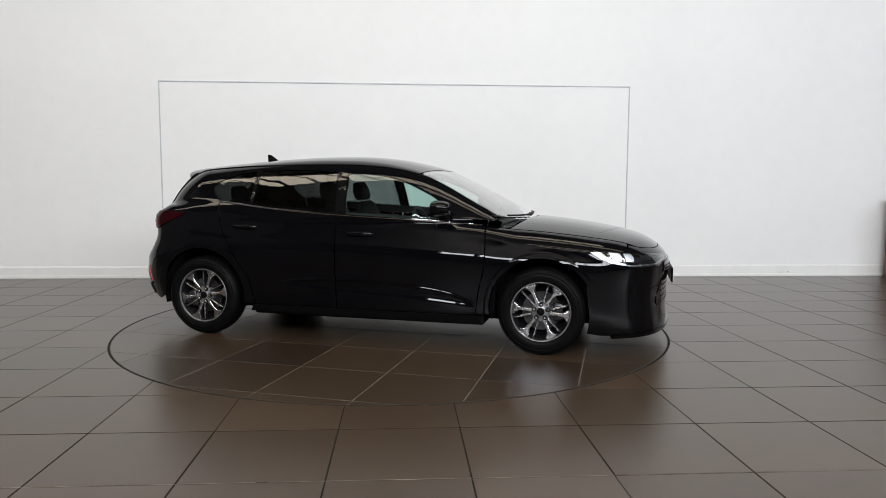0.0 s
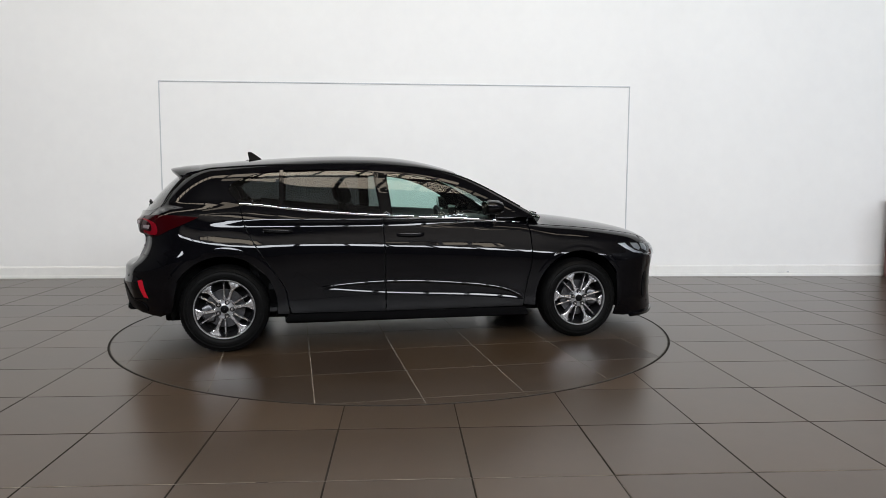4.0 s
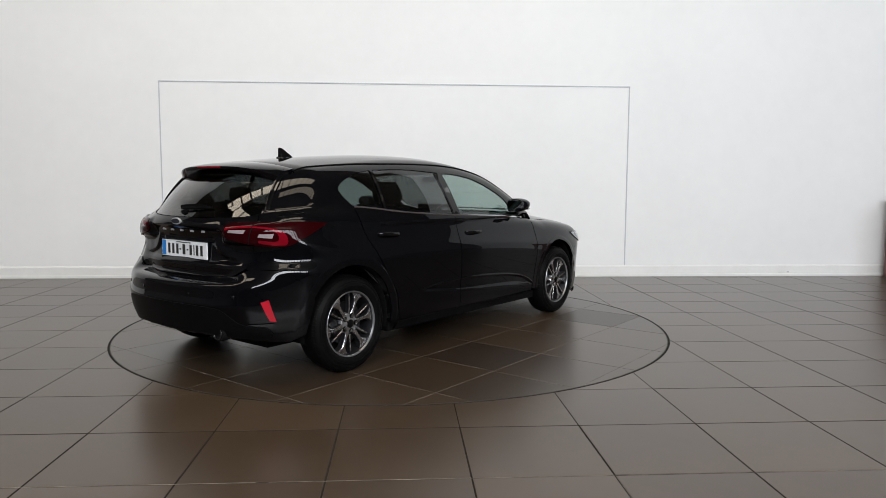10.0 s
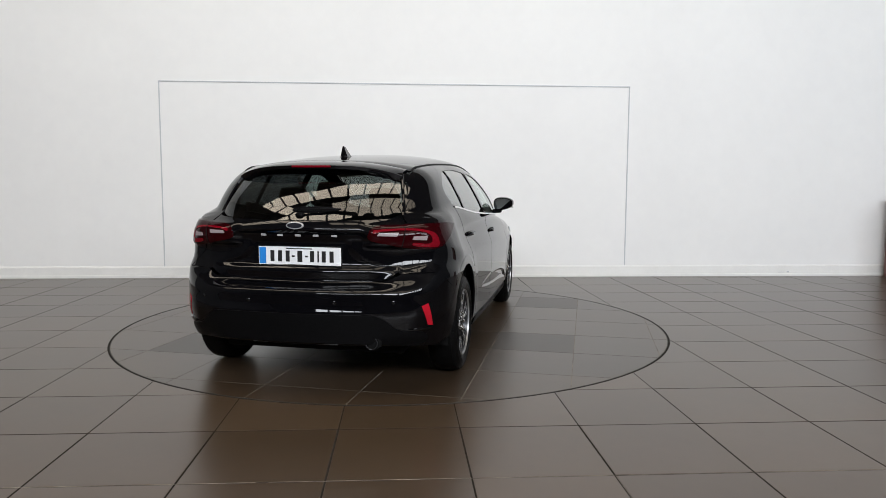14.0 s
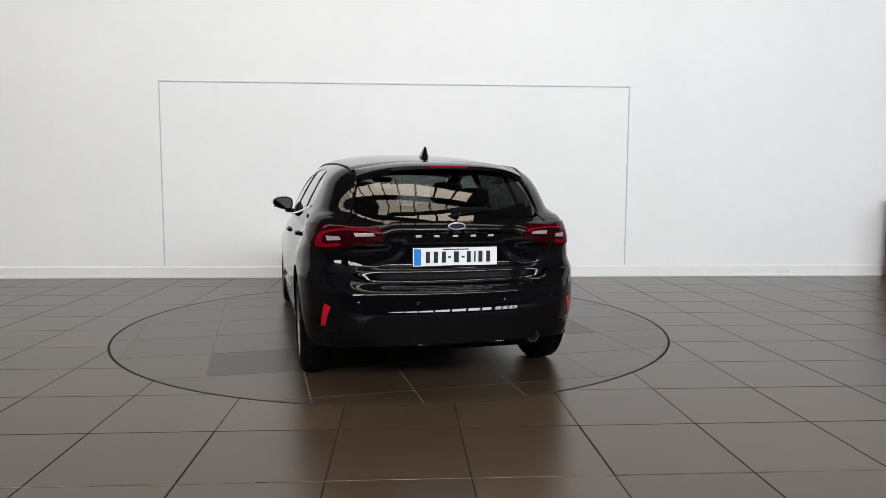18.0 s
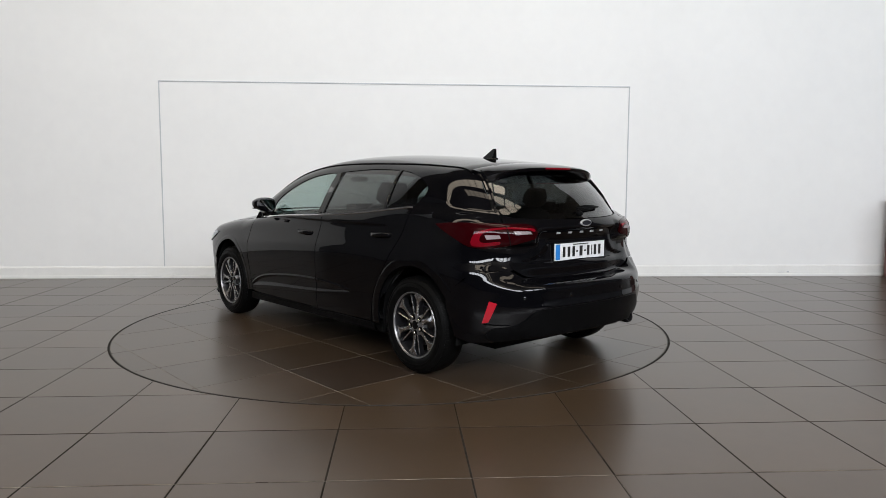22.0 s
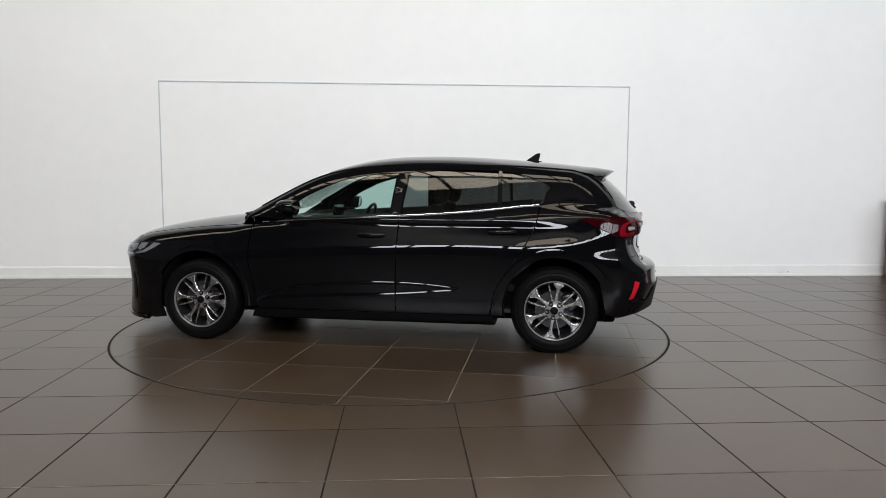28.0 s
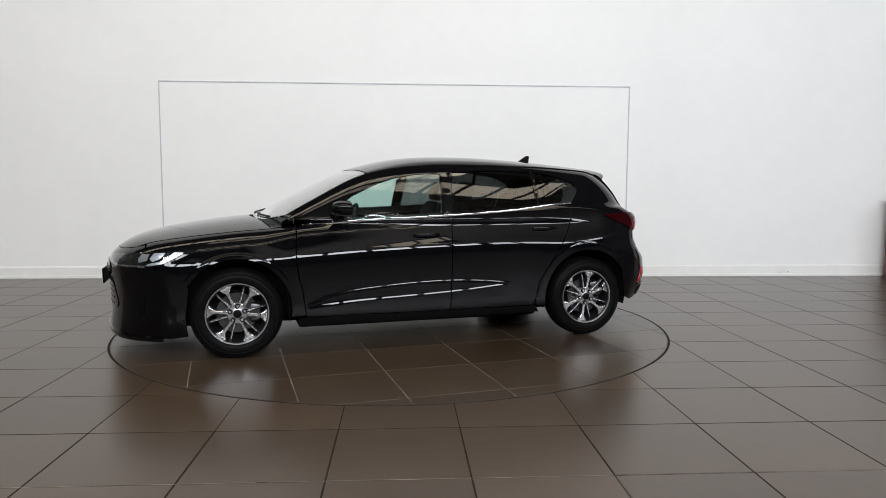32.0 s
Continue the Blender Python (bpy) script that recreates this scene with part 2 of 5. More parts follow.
def fill(outline, holes=(), step=0.03, extra=()):
    """Triangles over a 2D outline with holes: points, faces, boundary loops."""
    from mathutils.geometry import delaunay_2d_cdt
    loops = [np.asarray(outline)] + [np.asarray(h) for h in holes]
    pts, edges, start = [], [], 0
    for lp in loops:
        k = len(lp)
        pts += [tuple(q) for q in lp]
        edges += [(start + i, start + (i + 1) % k) for i in range(k)]
        start += k
    if len(extra):
        e = np.asarray(extra)
        keep = inside(e, loops[0])
        for h in loops[1:]:
            keep &= ~inside(e, h)
        e = e[keep]
        b = np.array(pts)
        e = e[np.min(np.hypot(e[:, None, 0] - b[None, :, 0], e[:, None, 1] - b[None, :, 1]), axis=1) > .003]
        pts += [tuple(q) for q in e]
    lo, hi = loops[0].min(0), loops[0].max(0)
    gx, gy = np.meshgrid(np.arange(lo[0] + step / 2, hi[0], step), np.arange(lo[1] + step / 2, hi[1], step))
    g = np.stack([gx.ravel(), gy.ravel()], 1)
    if len(g):
        keep = inside(g, loops[0])
        for h in loops[1:]:
            keep &= ~inside(g, h)
        g = g[keep]
        b = np.array(pts)
        if len(g):
            near = np.min(np.hypot(g[:, None, 0] - b[None, :, 0], g[:, None, 1] - b[None, :, 1]), axis=1)
            g = g[near > step * 0.45]
        pts += [tuple(q) for q in g]
    v, _, f, ov, _, _ = delaunay_2d_cdt([Vector(q) for q in pts], edges, [], 0, 1e-7)
    v = np.array([tuple(q) for q in v])
    f = np.array([t for t in f if len(t) == 3])
    c = v[f].mean(1)
    keep = inside(c, loops[0])
    for h in loops[1:]:
        keep &= ~inside(c, h)
    f = f[keep]
    count = {}
    for t in f:
        for a, b in ((t[0], t[1]), (t[1], t[2]), (t[2], t[0])):
            count[(a, b)] = 1
    rim = [(a, b) for (a, b) in count if (b, a) not in count]
    return v, f, rim

# ---- the car's form: x forward from the middle between the axles, y to its left, z up from the floor ----
AXLE, HUB_Z, HUB_Y = 1.35, 0.314, 0.860


def crease(knots, r=.013):
    """Straight runs between knots, their corners rounded over r."""
    k = np.array(knots, float)

    def f(t):
        t = np.asarray(t, float)
        return sum(np.interp(t + d * r, k[:, 0], k[:, 1]) for d in (-1, -.66, -.33, 0, .33, .66, 1)) / 7
    return f


plan_w = spline([(-2.3, .73), (-2.0, .835), (-1.8, .870), (-1.6, .882), (-1.35, .886), (-.9, .888), (-.3, .895), (.3, .895), (.9, .892), (1.35, .882), (1.7, .855), (2.0, .79), (2.3, .68)])
sec_w = spline([(.12, -.075), (.2, -.045), (.28, -.022), (.4, -.010), (.52, -.003), (.64, 0), (.705, -.0008), (.738, -.005), (.765, -.0135), (.81, -.0285), (.87, -.047), (.98, -.083), (1.1, -.135)])
crest = spline([(-2.1, .935), (-1.85, .90), (-1.6, .83), (-1.35, .78), (-.8, .770), (-.2, .760), (.5, .730), (1.2, .685), (1.8, .655), (2.2, .635)])
hood_c = spline([(.9, .968), (1.25, .953), (1.5, .927), (1.75, .889), (2.0, .833), (2.13, .786), (2.3, .69)])
belt_top = spline([(1.1, .905), (.9, .915), (.6, .938), (.05, .966), (-.44, .991), (-.9, 1.03), (-1.22, 1.062), (-1.5, 1.055), (-1.8, 1.02), (-2.05, .985)])
nose_c = spline([(.1, 2.20), (.14, 2.235), (.19, 2.248), (.23, 2.244), (.30, 2.236), (.42, 2.232), (.55, 2.245), (.66, 2.262), (.72, 2.255), (.8, 2.205), (.9, 2.05)])
tail_c = crease([(.12, -1.98), (.30, -2.112), (.485, -2.150), (.515, -2.140), (.60, -2.135), (.618, -2.115), (.634, -2.036), (.65, -2.012), (.705, -2.021), (.722, -2.012), (.738, -1.990), (.75, -1.985), (.87, -1.980), (.93, -2.03), (.985, -2.04), (1.05, -2.02)], .008)
roof_c = spline([(1.35, .86), (1.2, .940), (.96, 1.068), (.77, 1.166), (.585, 1.259), (.436, 1.323), (.288, 1.368), (.1, 1.408), (-.08, 1.429), (-.3, 1.437), (-.55, 1.435), (-.85, 1.421), (-1.15, 1.399), (-1.45, 1.371), (-1.8, 1.335)])
glass_b = spline([(1.2, .715), (.9, .772), (.5, .815), (0, .833), (-.6, .834), (-1.0, .824), (-1.25, .808), (-1.5, .784), (-1.7, .752), (-1.9, .710), (-2.1, .66)])
rear_g = spline([(.9, -2.05), (.98, -2.02), (1.04, -1.965), (1.12, -1.902), (1.2, -1.825), (1.3, -1.712), (1.4, -1.59)])
tail_e = crease([(.12, -1.95), (.24, -2.04), (.45, -2.125), (.62, -2.122), (.68, -2.107), (.77, -2.080), (.82, -2.073), (.95, -2.070), (1.0, -2.05)], .03)
tail_s = crease([(.12, -1.93), (.33, -2.112), (.485, -2.150), (.515, -2.140), (.60, -2.130), (.66, -2.065), (.74, -2.025), (.80, -2.012), (.87, -2.033), (.94, -2.05), (1.0, -2.04)], .03)


def step01(t):
    t = np.clip(t, 0, 1)
    return t * t * (3 - 2 * t)


def smax(a, b, r):
    h = np.maximum(r - np.abs(a - b), 0) / r
    return np.maximum(a, b) + h * h * r / 4


def smin(a, b, r):
    return -smax(-a, -b, r)


scoop_lo = spline([(.9, .32), (.6, .352), (.16, .382), (-.25, .405), (-.7, .447)])
scoop_hi = spline([(.9, .33), (.78, .39), (.62, .433), (.36, .464), (-.09, .489), (-.45, .477), (-.7, .45)])


def side_w(x, z):
    zz = z - (crest(x) - .745)
    t = step01((z - .45) / .2)
    w = plan_w(x) + sec_w(z * (1 - t) + zz * t)
    for ax in (AXLE, -AXLE):
        r = np.hypot(x - ax, (z - .325))
        rc = .414 if ax > 0 else .438
        w = w + .002 * (1 - step01((r - rc) / .12)) + .0022 * (1 - step01((r - rc + .018) / .018))
    w = w - .036 * step01((z - .67) / .10) * step01((-x - 1.45) / .35)
    lo, hi = scoop_lo(x), scoop_hi(x)
    ends = step01((x + .71) / .12) * step01((.9 - x) / .06)
    floor_w = .018 + .010 * step01((x - .1) / .6)
    dip = .36 * np.minimum(np.clip(z - lo, 0, None), np.minimum(floor_w, (hi - lo) * .5))
    dip = dip * np.clip((hi - z) / .012, 0, 1)
    lip = .0042 * np.clip(1 - (z - hi) / .0125, 0, 1) * np.clip((z - hi + .012) / .012, 0, 1)
    w = w + ends * (lip - dip)
    return w


plate_edge = spline([(.70, .50), (.744, .430), (.77, .36), (.795, .322), (.866, .278), (.90, .27)])


def lower_body(x, y, z):
    a = np.abs(y)
    side = a - side_w(x, z)
    t = step01((x - .85) / .35)
    top = z - (belt_top(x) * (1 - t) + (hood_c(x) - .075 * (a / .75) ** 2.6) * t)
    front = x - (nose_c(z) - .30 * a ** 2 - .26 * a ** 4)
    k = step01((a - .40) / .22)
    k2 = step01((a - .64) / .2)
    zr = z - .02 * step01((a - .45) / .35) * step01((z - .51) / .09)
    wing = .011 * step01((a - plate_edge(z) + .01) / .06) * (1 - step01((a - .47) / .12)) * step01((z - .74) / .02) * (1 - step01((z - .865) / .03))
    shelf = .035 * step01((a - .36) / .08) * (1 - step01((a - .44) / .36)) * step01((z - .835) / .03) * (1 - step01((z - .968) / .03))
    rear = -shelf + (tail_c(z) - wing) * (1 - k) + (tail_s(zr) * (1 - k2) + tail_e(z) * k2) * k + .20 * a ** 2 + .26 * a ** 4 - x
    f = smax(side, top, .07)
    f = smax(f, front, .16)
    f = smax(f, rear, .18)
    return smax(f, .17 - .045 * step01((x - 1.3) / .3) - z, .03)


def cabin(x, y, z):
    a = np.abs(y)
    h = z - .965
    q = step01((-x - .75) / .75)
    side = (a - (glass_b(x) - (.40 - .09 * q) * h - (.38 - .10 * q) * h * h)) * .9
    f = step01((x + .1) / .8)
    top = (z - (roof_c(x + .06 * f * a * a) - (.062 - .034 * f) * (a / .6) ** 2.6)) * .85
    rear = (rear_g(z) + .34 * a ** 2 + .40 * a ** 4 - x) * .75
    return smax(smax(smax(side, top, .07), rear, .08), .94 - z, .02)


def car_form(x, y, z):
    return smin(lower_body(x, y, z), cabin(x, y, z), .035)


def rays(kind, uv):
    u, v = uv[:, 0], uv[:, 1]
    o = np.zeros((len(uv), 3))
    d = np.zeros((len(uv), 3))
    if kind == "side":
        o[:, 0], o[:, 1], o[:, 2] = u, 1.25, v
        d[:, 1] = -1
    elif kind == "top":
        o[:, 0], o[:, 1], o[:, 2] = u, v, 1.65
        d[:, 2] = -1
    elif kind == "rear":
        o[:, 0], o[:, 1], o[:, 2] = -2.5, u, v
        d[:, 0] = 1
    else:
        sx = 1 if kind == "nose" else -1
        phi = u / .9
        c, s = np.cos(phi), np.sin(phi)
        o[:, 0], o[:, 1], o[:, 2] = sx * (1.05 + 1.6 * c), 1.6 * s, v
        d[:, 0], d[:, 1] = -sx * c, -s
    return o, d


def to_wrap(kind, x, a):
    """Angle coordinate of the wrap-round projection for a place (x, a)."""
    sx = 1 if kind == "nose" else -1
    return .9 * math.atan2(a, sx * x - 1.05)


def land(kind, uv, form):
    """Meet the form along the projection: places and normals."""
    o, d = rays(kind, uv)
    ts = np.arange(0, 1.3, .02)
    lo = np.zeros(len(uv))
    found = np.zeros(len(uv), bool)
    best, bt = np.full(len(uv), 9.0), np.zeros(len(uv))
    for t in ts[1:]:
        cur = form(*((o + d * t).T))
        hit = ~found & (cur <= 0)
        lo[hit] = t - .02
        found |= hit
        m = cur < best
        best[m], bt[m] = cur[m], t
    lo = np.where(found, lo, bt)
    hi = np.where(found, lo + .02, bt)
    for _ in range(22):
        mid = (lo + hi) / 2
        c = form(*((o + d * mid[:, None]).T)) > 0
        lo, hi = np.where(c, mid, lo), np.where(c, hi, mid)
    p = o + d * ((lo + hi) / 2)[:, None]
    e = .002
    n = np.stack([form(*((p + dv).T)) - form(*((p - dv).T)) for dv in (np.array([e, 0, 0]), np.array([0, e, 0]), np.array([0, 0, e]))], 1)
    return p, n / (np.linalg.norm(n, axis=1)[:, None] + 1e-12)


def skin(name, outline, kind, mat, parent, form=car_form, holes=(), step=.03, off=0.0, extra=(), lip=.012, label="", mirror=False):
    """A shaped panel: an outline laid on the form, its edge turned inwards."""
    v, f, rim = fill(outline, holes, step, extra)
    p, n = land(kind, v, form)
    p = p + n * off
    made = []
    for s in ((1, -1) if mirror else (1,)):
        k = np.array([1, s, 1])
        ps, ns = p * k, n * k
        faces = [tuple(t) for t in f]
        a, b, c = ps[f[:, 0]], ps[f[:, 1]], ps[f[:, 2]]
        up = np.einsum('ij,ij->i', np.cross(b - a, c - a), ns[f[:, 0]] + ns[f[:, 1]] + ns[f[:, 2]])
        flip = up.sum() < 0
        if flip:
            faces = [t[::-1] for t in faces]
        verts, norms = list(map(tuple, ps)), list(map(tuple, ns))
        if lip:
            top, low = {}, {}
            for i, j in rim:
                e = ps[j] - ps[i]
                w = np.cross(e, ns[i])
                w = w / (np.linalg.norm(w) + 1e-9) * (1 if not flip else -1)
                for q in (i, j):
                    if q not in top:
                        top[q] = len(verts)
                        verts.append(tuple(ps[q]))
                        norms.append(tuple(w))
                        low[q] = len(verts)
                        verts.append(tuple(ps[q] - ns[q] * lip))
                        norms.append(tuple(w))
                quad = (top[i], low[i], low[j], top[j])
                faces.append(quad if not flip else quad[::-1])
        me = bpy.data.meshes.new(name)
        me.from_pydata(verts, [], faces, shade_flat=False)
        me.normals_split_custom_set_from_vertices(norms)
        me.materials.append(mat)
        ob = new(name, me)
        ob.parent = parent
        if label:
            ob["label"] = label
        made.append(ob)
    return made if mirror else made[0]


def arc(cx, cz, r, a0, a1, k=28):
    return [(cx + r * math.cos(radians(a0 + (a1 - a0) * i / k)), cz + r * math.sin(radians(a0 + (a1 - a0) * i / k))) for i in range(k + 1)]


def line(pts, step=.03):
    """A smooth open line through points."""
    return [tuple(q) for q in curve2(pts, step, closed=False)]


def straight(*pts, step=.03):
    out = []
    for a, b in zip(pts, pts[1:]):
        k = max(1, int(math.hypot(b[0] - a[0], b[1] - a[1]) / step))
        out += [(a[0] + (b[0] - a[0]) * i / k, a[1] + (b[1] - a[1]) * i / k) for i in range(k)]
    return out + [pts[-1]]


rail = spline([(1.0, .71), (.75, .68), (.5, .635), (.25, .608), (-.3, .598), (-.9, .588), (-1.4, .568), (-1.62, .55)])
hood_a = spline([(1.0, .735), (1.3, .73), (1.7, .69), (2.0, .62), (2.15, .56)])


def on_top(x, a):
    """Height of the form over (x, a)."""
    return float(land("top", np.array([[x, a]]), car_form)[0][0, 2])


def build_car():
    car = new("car")
    tagged(car, "glossy black five-door hatchback parked on the turntable", "car")
    ARCH = .372
    arch_pts = [(sx * AXLE + (rc + d) * math.cos(radians(q)), .325 + (rc + d) * math.sin(radians(q)))
                for sx, rc in ((1, .414), (-1, .438)) for d in (-.022, -.018, -.014, -.009, -.005, 0, .006) for q in np.arange(-6, 187, 2.0)]
    # body side with its pillars: one pressing round the door and window openings
    xs = np.linspace(.97, -1.58, 60)
    top_edge = [(x, on_top(x, float(rail(x))) - .004) for x in xs]
    belt = lambda x: float(belt_top(x)) - .004
    win_f = curve2([(.635, .948), (.60, 1.065), (.40, 1.182), (.22, 1.249), (.05, 1.281), (-.09, 1.292), (-.165, 1.288), (-.135, .972), (.2, .956)], .02, corners=(0, 6, 7))
    win_r = curve2([(-.265, 1.301), (-.6, 1.317), (-.925, 1.309), (-.93, 1.042), (-.6, 1.012), (-.225, .98)], .02, corners=(0, 2, 3, 5))
    win_q = curve2([(-.957, 1.306), (-1.12, 1.279), (-1.28, 1.215), (-1.318, 1.168), (-1.245, 1.072), (-.962, 1.045)], .02, corners=(0, 4, 5))
    rear_edge = [(-1.60, 1.285), (-1.67, 1.20), (-1.76, 1.10), (-1.83, 1.02), (-1.88, .96), (-1.895, .88), (-1.875, .79), (-1.86, .72)]
    side = top_edge + line(rear_edge) + straight((-1.85, .70), (-1.78, .655), (-1.72, .60))
    side += straight((-1.70, .57), (-1.672, .515)) + arc(-AXLE, .325, ARCH, 149.5, -9, 36)[1:]
    side += line([(-.898, .268), (-.905, .33), (-.933, .465), (-1.022, .60), (-1.127, .76), (-1.202, .90), (-1.239, 1.055)])
    side += [(x, belt(x)) for x in np.arange(-1.20, .955, .03)]
    skin("body_side", side, "side", M_PAINT, car, holes=(win_f, win_r, win_q), step=.02, mirror=True, extra=arch_pts)
    skin("window", win_f, "side", M_CLEAR, car, cabin, step=.05, off=-.004, lip=.004, mirror=True, label="clear greenish front door glass")
    skin("window", win_r, "side", M_PRIV, car, cabin, step=.05, off=-.004, lip=.004, mirror=True, label="dark tinted rear door glass")
    skin("window", win_q, "side", M_PRIV, car, cabin, step=.05, off=-.004, lip=.004, mirror=True, label="dark tinted quarter glass")
    # doors
    scoop_pts = []
    for x in np.arange(-.74, .93, .012):
        a0, a1 = float(scoop_lo(x)), float(scoop_hi(x))
        wide = min(.018 + .010 * float(step01((x - .1) / .6)), max(a1 - a0, 0) * .5)
        scoop_pts += [(x, a1 + d) for d in (.018, .0125, .008, .004, 0, -.004, -.008, -.012, -.018)]
        scoop_pts += [(x, a0 + d) for d in (-.012, -.004, 0, wide * .33, wide * .67, wide, wide + .005)]
    g = .004
    front_edge = line([(.93, .915), (.942, .75), (.935, .60), (.905, .47), (.878, .285)])
    front = [(x, belt(x) - .003) for x in np.arange(-.215 + g, .928, .03)] + front_edge + straight((.87, .272), (-.19 + g, .268))[:-1]
    front += straight((-.193 + g, .268), (-.202 + g, .75), (-.212 + g, belt(-.21) - .003))[:-1]
    skin("front_door", front, "side", M_PAINT, car, step=.02, mirror=True, extra=scoop_pts + arch_pts)
    rear_d = straight((-.212 - g, belt(-.21) - .003), (-.202 - g, .75), (-.193 - g, .268)) + straight((-.21, .268), (-.88, .272))
    rear_d += line([(-.895, .33), (-.925, .465), (-1.014, .60), (-1.119, .76), (-1.194, .90), (-1.231, 1.05)])
    rear_d += [(x, belt(x) - .003) for x in np.arange(-1.21, -.22, .03)]
    skin("rear_door", rear_d, "side", M_PAINT, car, step=.02, mirror=True, extra=scoop_pts + arch_pts)
    # sill
    skin("sill", straight((-.93, .215), (.93, .203), (.90, .262), (-.90, .262), (-.93, .215))[:-1], "side", M_PLASTIC, car, step=.035, off=.006, mirror=True, label="matt black sill cover")
    # front wing
    xs = np.linspace(.955, 1.93, 26)
    wing = [(x, on_top(x, float(hood_a(x))) - .003) for x in xs] + straight((1.93, .765), (1.86, .70), (1.80, .655), (1.72, .60))
    wing += straight((1.70, .58), (1.672, .515)) + arc(AXLE, .325, ARCH, 30.5, 188, 34)[1:]
    wing += line([(.886, .285), (.913, .47), (.943, .60), (.950, .75), (.94, .905)])
    skin("front_wing", wing, "side", M_PAINT, car, step=.015, mirror=True, extra=arch_pts)
    # bonnet
    edge = [(x, float(hood_a(x)) - .004) for x in np.linspace(1.02, 2.0, 24)]
    nose_edge = line([(2.03, .585), (2.10, .46), (2.15, .26), (2.165, 0)])
    back = line([(1.23, 0), (1.20, .3), (1.13, .52), (1.03, .70)])
    half = back + edge[1:] + nose_edge[1:]
    bonnet = half + [(x, -a) for x, a in half[::-1]][1:-1]
    skin("bonnet", bonnet, "top", M_PAINT, car, lower_body, step=.03)
    # windscreen, roof
    ws = line([(1.235, 0), (1.20, .3), (1.12, .52), (1.0, .69)]) + [(x, float(rail(x)) - .018) for x in np.linspace(.95, .42, 20)] + line([(.40, .57), (.43, .3), (.445, 0)])
    ws = ws + [(x, -a) for x, a in ws[::-1]][1:-1]
    skin("windscreen", ws, "top", M_SCREEN, car, cabin, step=.05, off=-.003, lip=.004, label="clear windscreen glass")
    rf = line([(.438, 0), (.424, .3), (.394, .575)]) + [(x, float(rail(x)) - .004) for x in np.linspace(.37, -1.55, 50)] + line([(-1.545, .53), (-1.58, .25), (-1.585, 0)])
    rf = rf + [(x, -a) for x, a in rf[::-1]][1:-1]
    skin("roof", rf, "top", M_PAINT, car, cabin, step=.03)
    skin("headlining", rf, "top", M_LINING, car, cabin, step=.08, off=-.03, lip=0)
    # bonnet to bumper: nose cover
    up = [(to_wrap("nose", x, a), on_top(x, a) - .004) for x, a in nose_edge[::2]]
    side_r = to_wrap("nose", 1.71, .87)
    half = [(to_wrap("nose", 1.672, .87), .50)] + straight((to_wrap("nose", 1.70, .87), .575), (to_wrap("nose", 1.80, .84), .652), (to_wrap("nose", 1.93, .74), .755), (to_wrap("nose", 1.935, .66), on_top(1.935, .66) - .004), (to_wrap("nose", 1.99, .625), on_top(1.99, .625) - .004)) + up
    low = straight((side_r, .30), (side_r * .99, .165), (side_r * .9, .150), (0, .160))
    nose = [(0.0, low[-1][1])] + [q for q in low[::-1][1:]] + half
    full = nose + [(-u, v) for u, v in nose[::-1]][1:-1]
    skin("front_bumper", full, "nose", M_PAINT, car, lower_body, step=.028)
    # rear bumper, tailgate, rear glass
    r1 = to_wrap("tail", -1.71, .875)
    half = [(0, .297), (r1 * .45, .292), (r1 * .7, .275), (r1 * .88, .262), (r1 * .98, .30)] + straight((to_wrap("tail", -1.70, .89), .42), (to_wrap("tail", -1.672, .89), .51), (to_wrap("tail", -1.73, .88), .60), (to_wrap("tail", -1.80, .86), .65), (to_wrap("tail", -1.86, .83), .70))[1:]
    half += straight((to_wrap("tail", -1.92, .60), .70), (to_wrap("tail", -1.97, .52), .655), (to_wrap("tail", -2.03, .3), .635), (0, .632))
    full = half + [(-u, v) for u, v in half[::-1]][1:-1]
    skin("rear_bumper", full, "tail", M_PAINT, car, lower_body, step=.012)
    for s in (1, -1):
        q = [(-1.95, .592, .70), (-1.945, .602, .75), (-1.945, .617, .85), (-1.96, .627, .93), (-1.95, .602, .985), (-1.86, .72, .99), (-1.78, .795, .98), (-1.80, .80, .85), (-1.80, .83, .705)]
        q = [(s * to_wrap("tail", x, a), z) for x, a, z in q]
        skin("rear_corner", straight(*q, q[0], step=.025)[:-1], "tail", M_PAINT, car, lower_body, step=.014, off=-.0015)
    half = line([(0, .636), (.30, .64), (.50, .66), (.585, .705)]) + line([(.60, .75), (.615, .85), (.625, .93), (.60, .99), (.575, 1.02)])
    half += line([(.545, 1.012), (.3, 1.0), (0, .997)])
    gate = half + [(-u, v) for u, v in half[::-1]][1:-1]
    skin("tailgate", gate, "rear", M_PAINT, car, step=.013)
    half = line([(0, 1.002), (.3, 1.005), (.52, 1.016), (.58, 1.045)]) + line([(.578, 1.11), (.552, 1.20), (.518, 1.285)]) + line([(.475, 1.305), (.2, 1.32), (0, 1.322)])
    rw = half + [(-u, v) for u, v in half[::-1]][1:-1]
    skin("rear_window", rw, "rear", M_PRIV, car, cabin, step=.05, off=-.002, lip=.004, label="dark tinted heated rear window")
    build_wheels(car)
    build_lamps(car)
    build_trim(car)
    build_rear_details(car)
    build_front_details(car)
    build_interior(car)
    return car



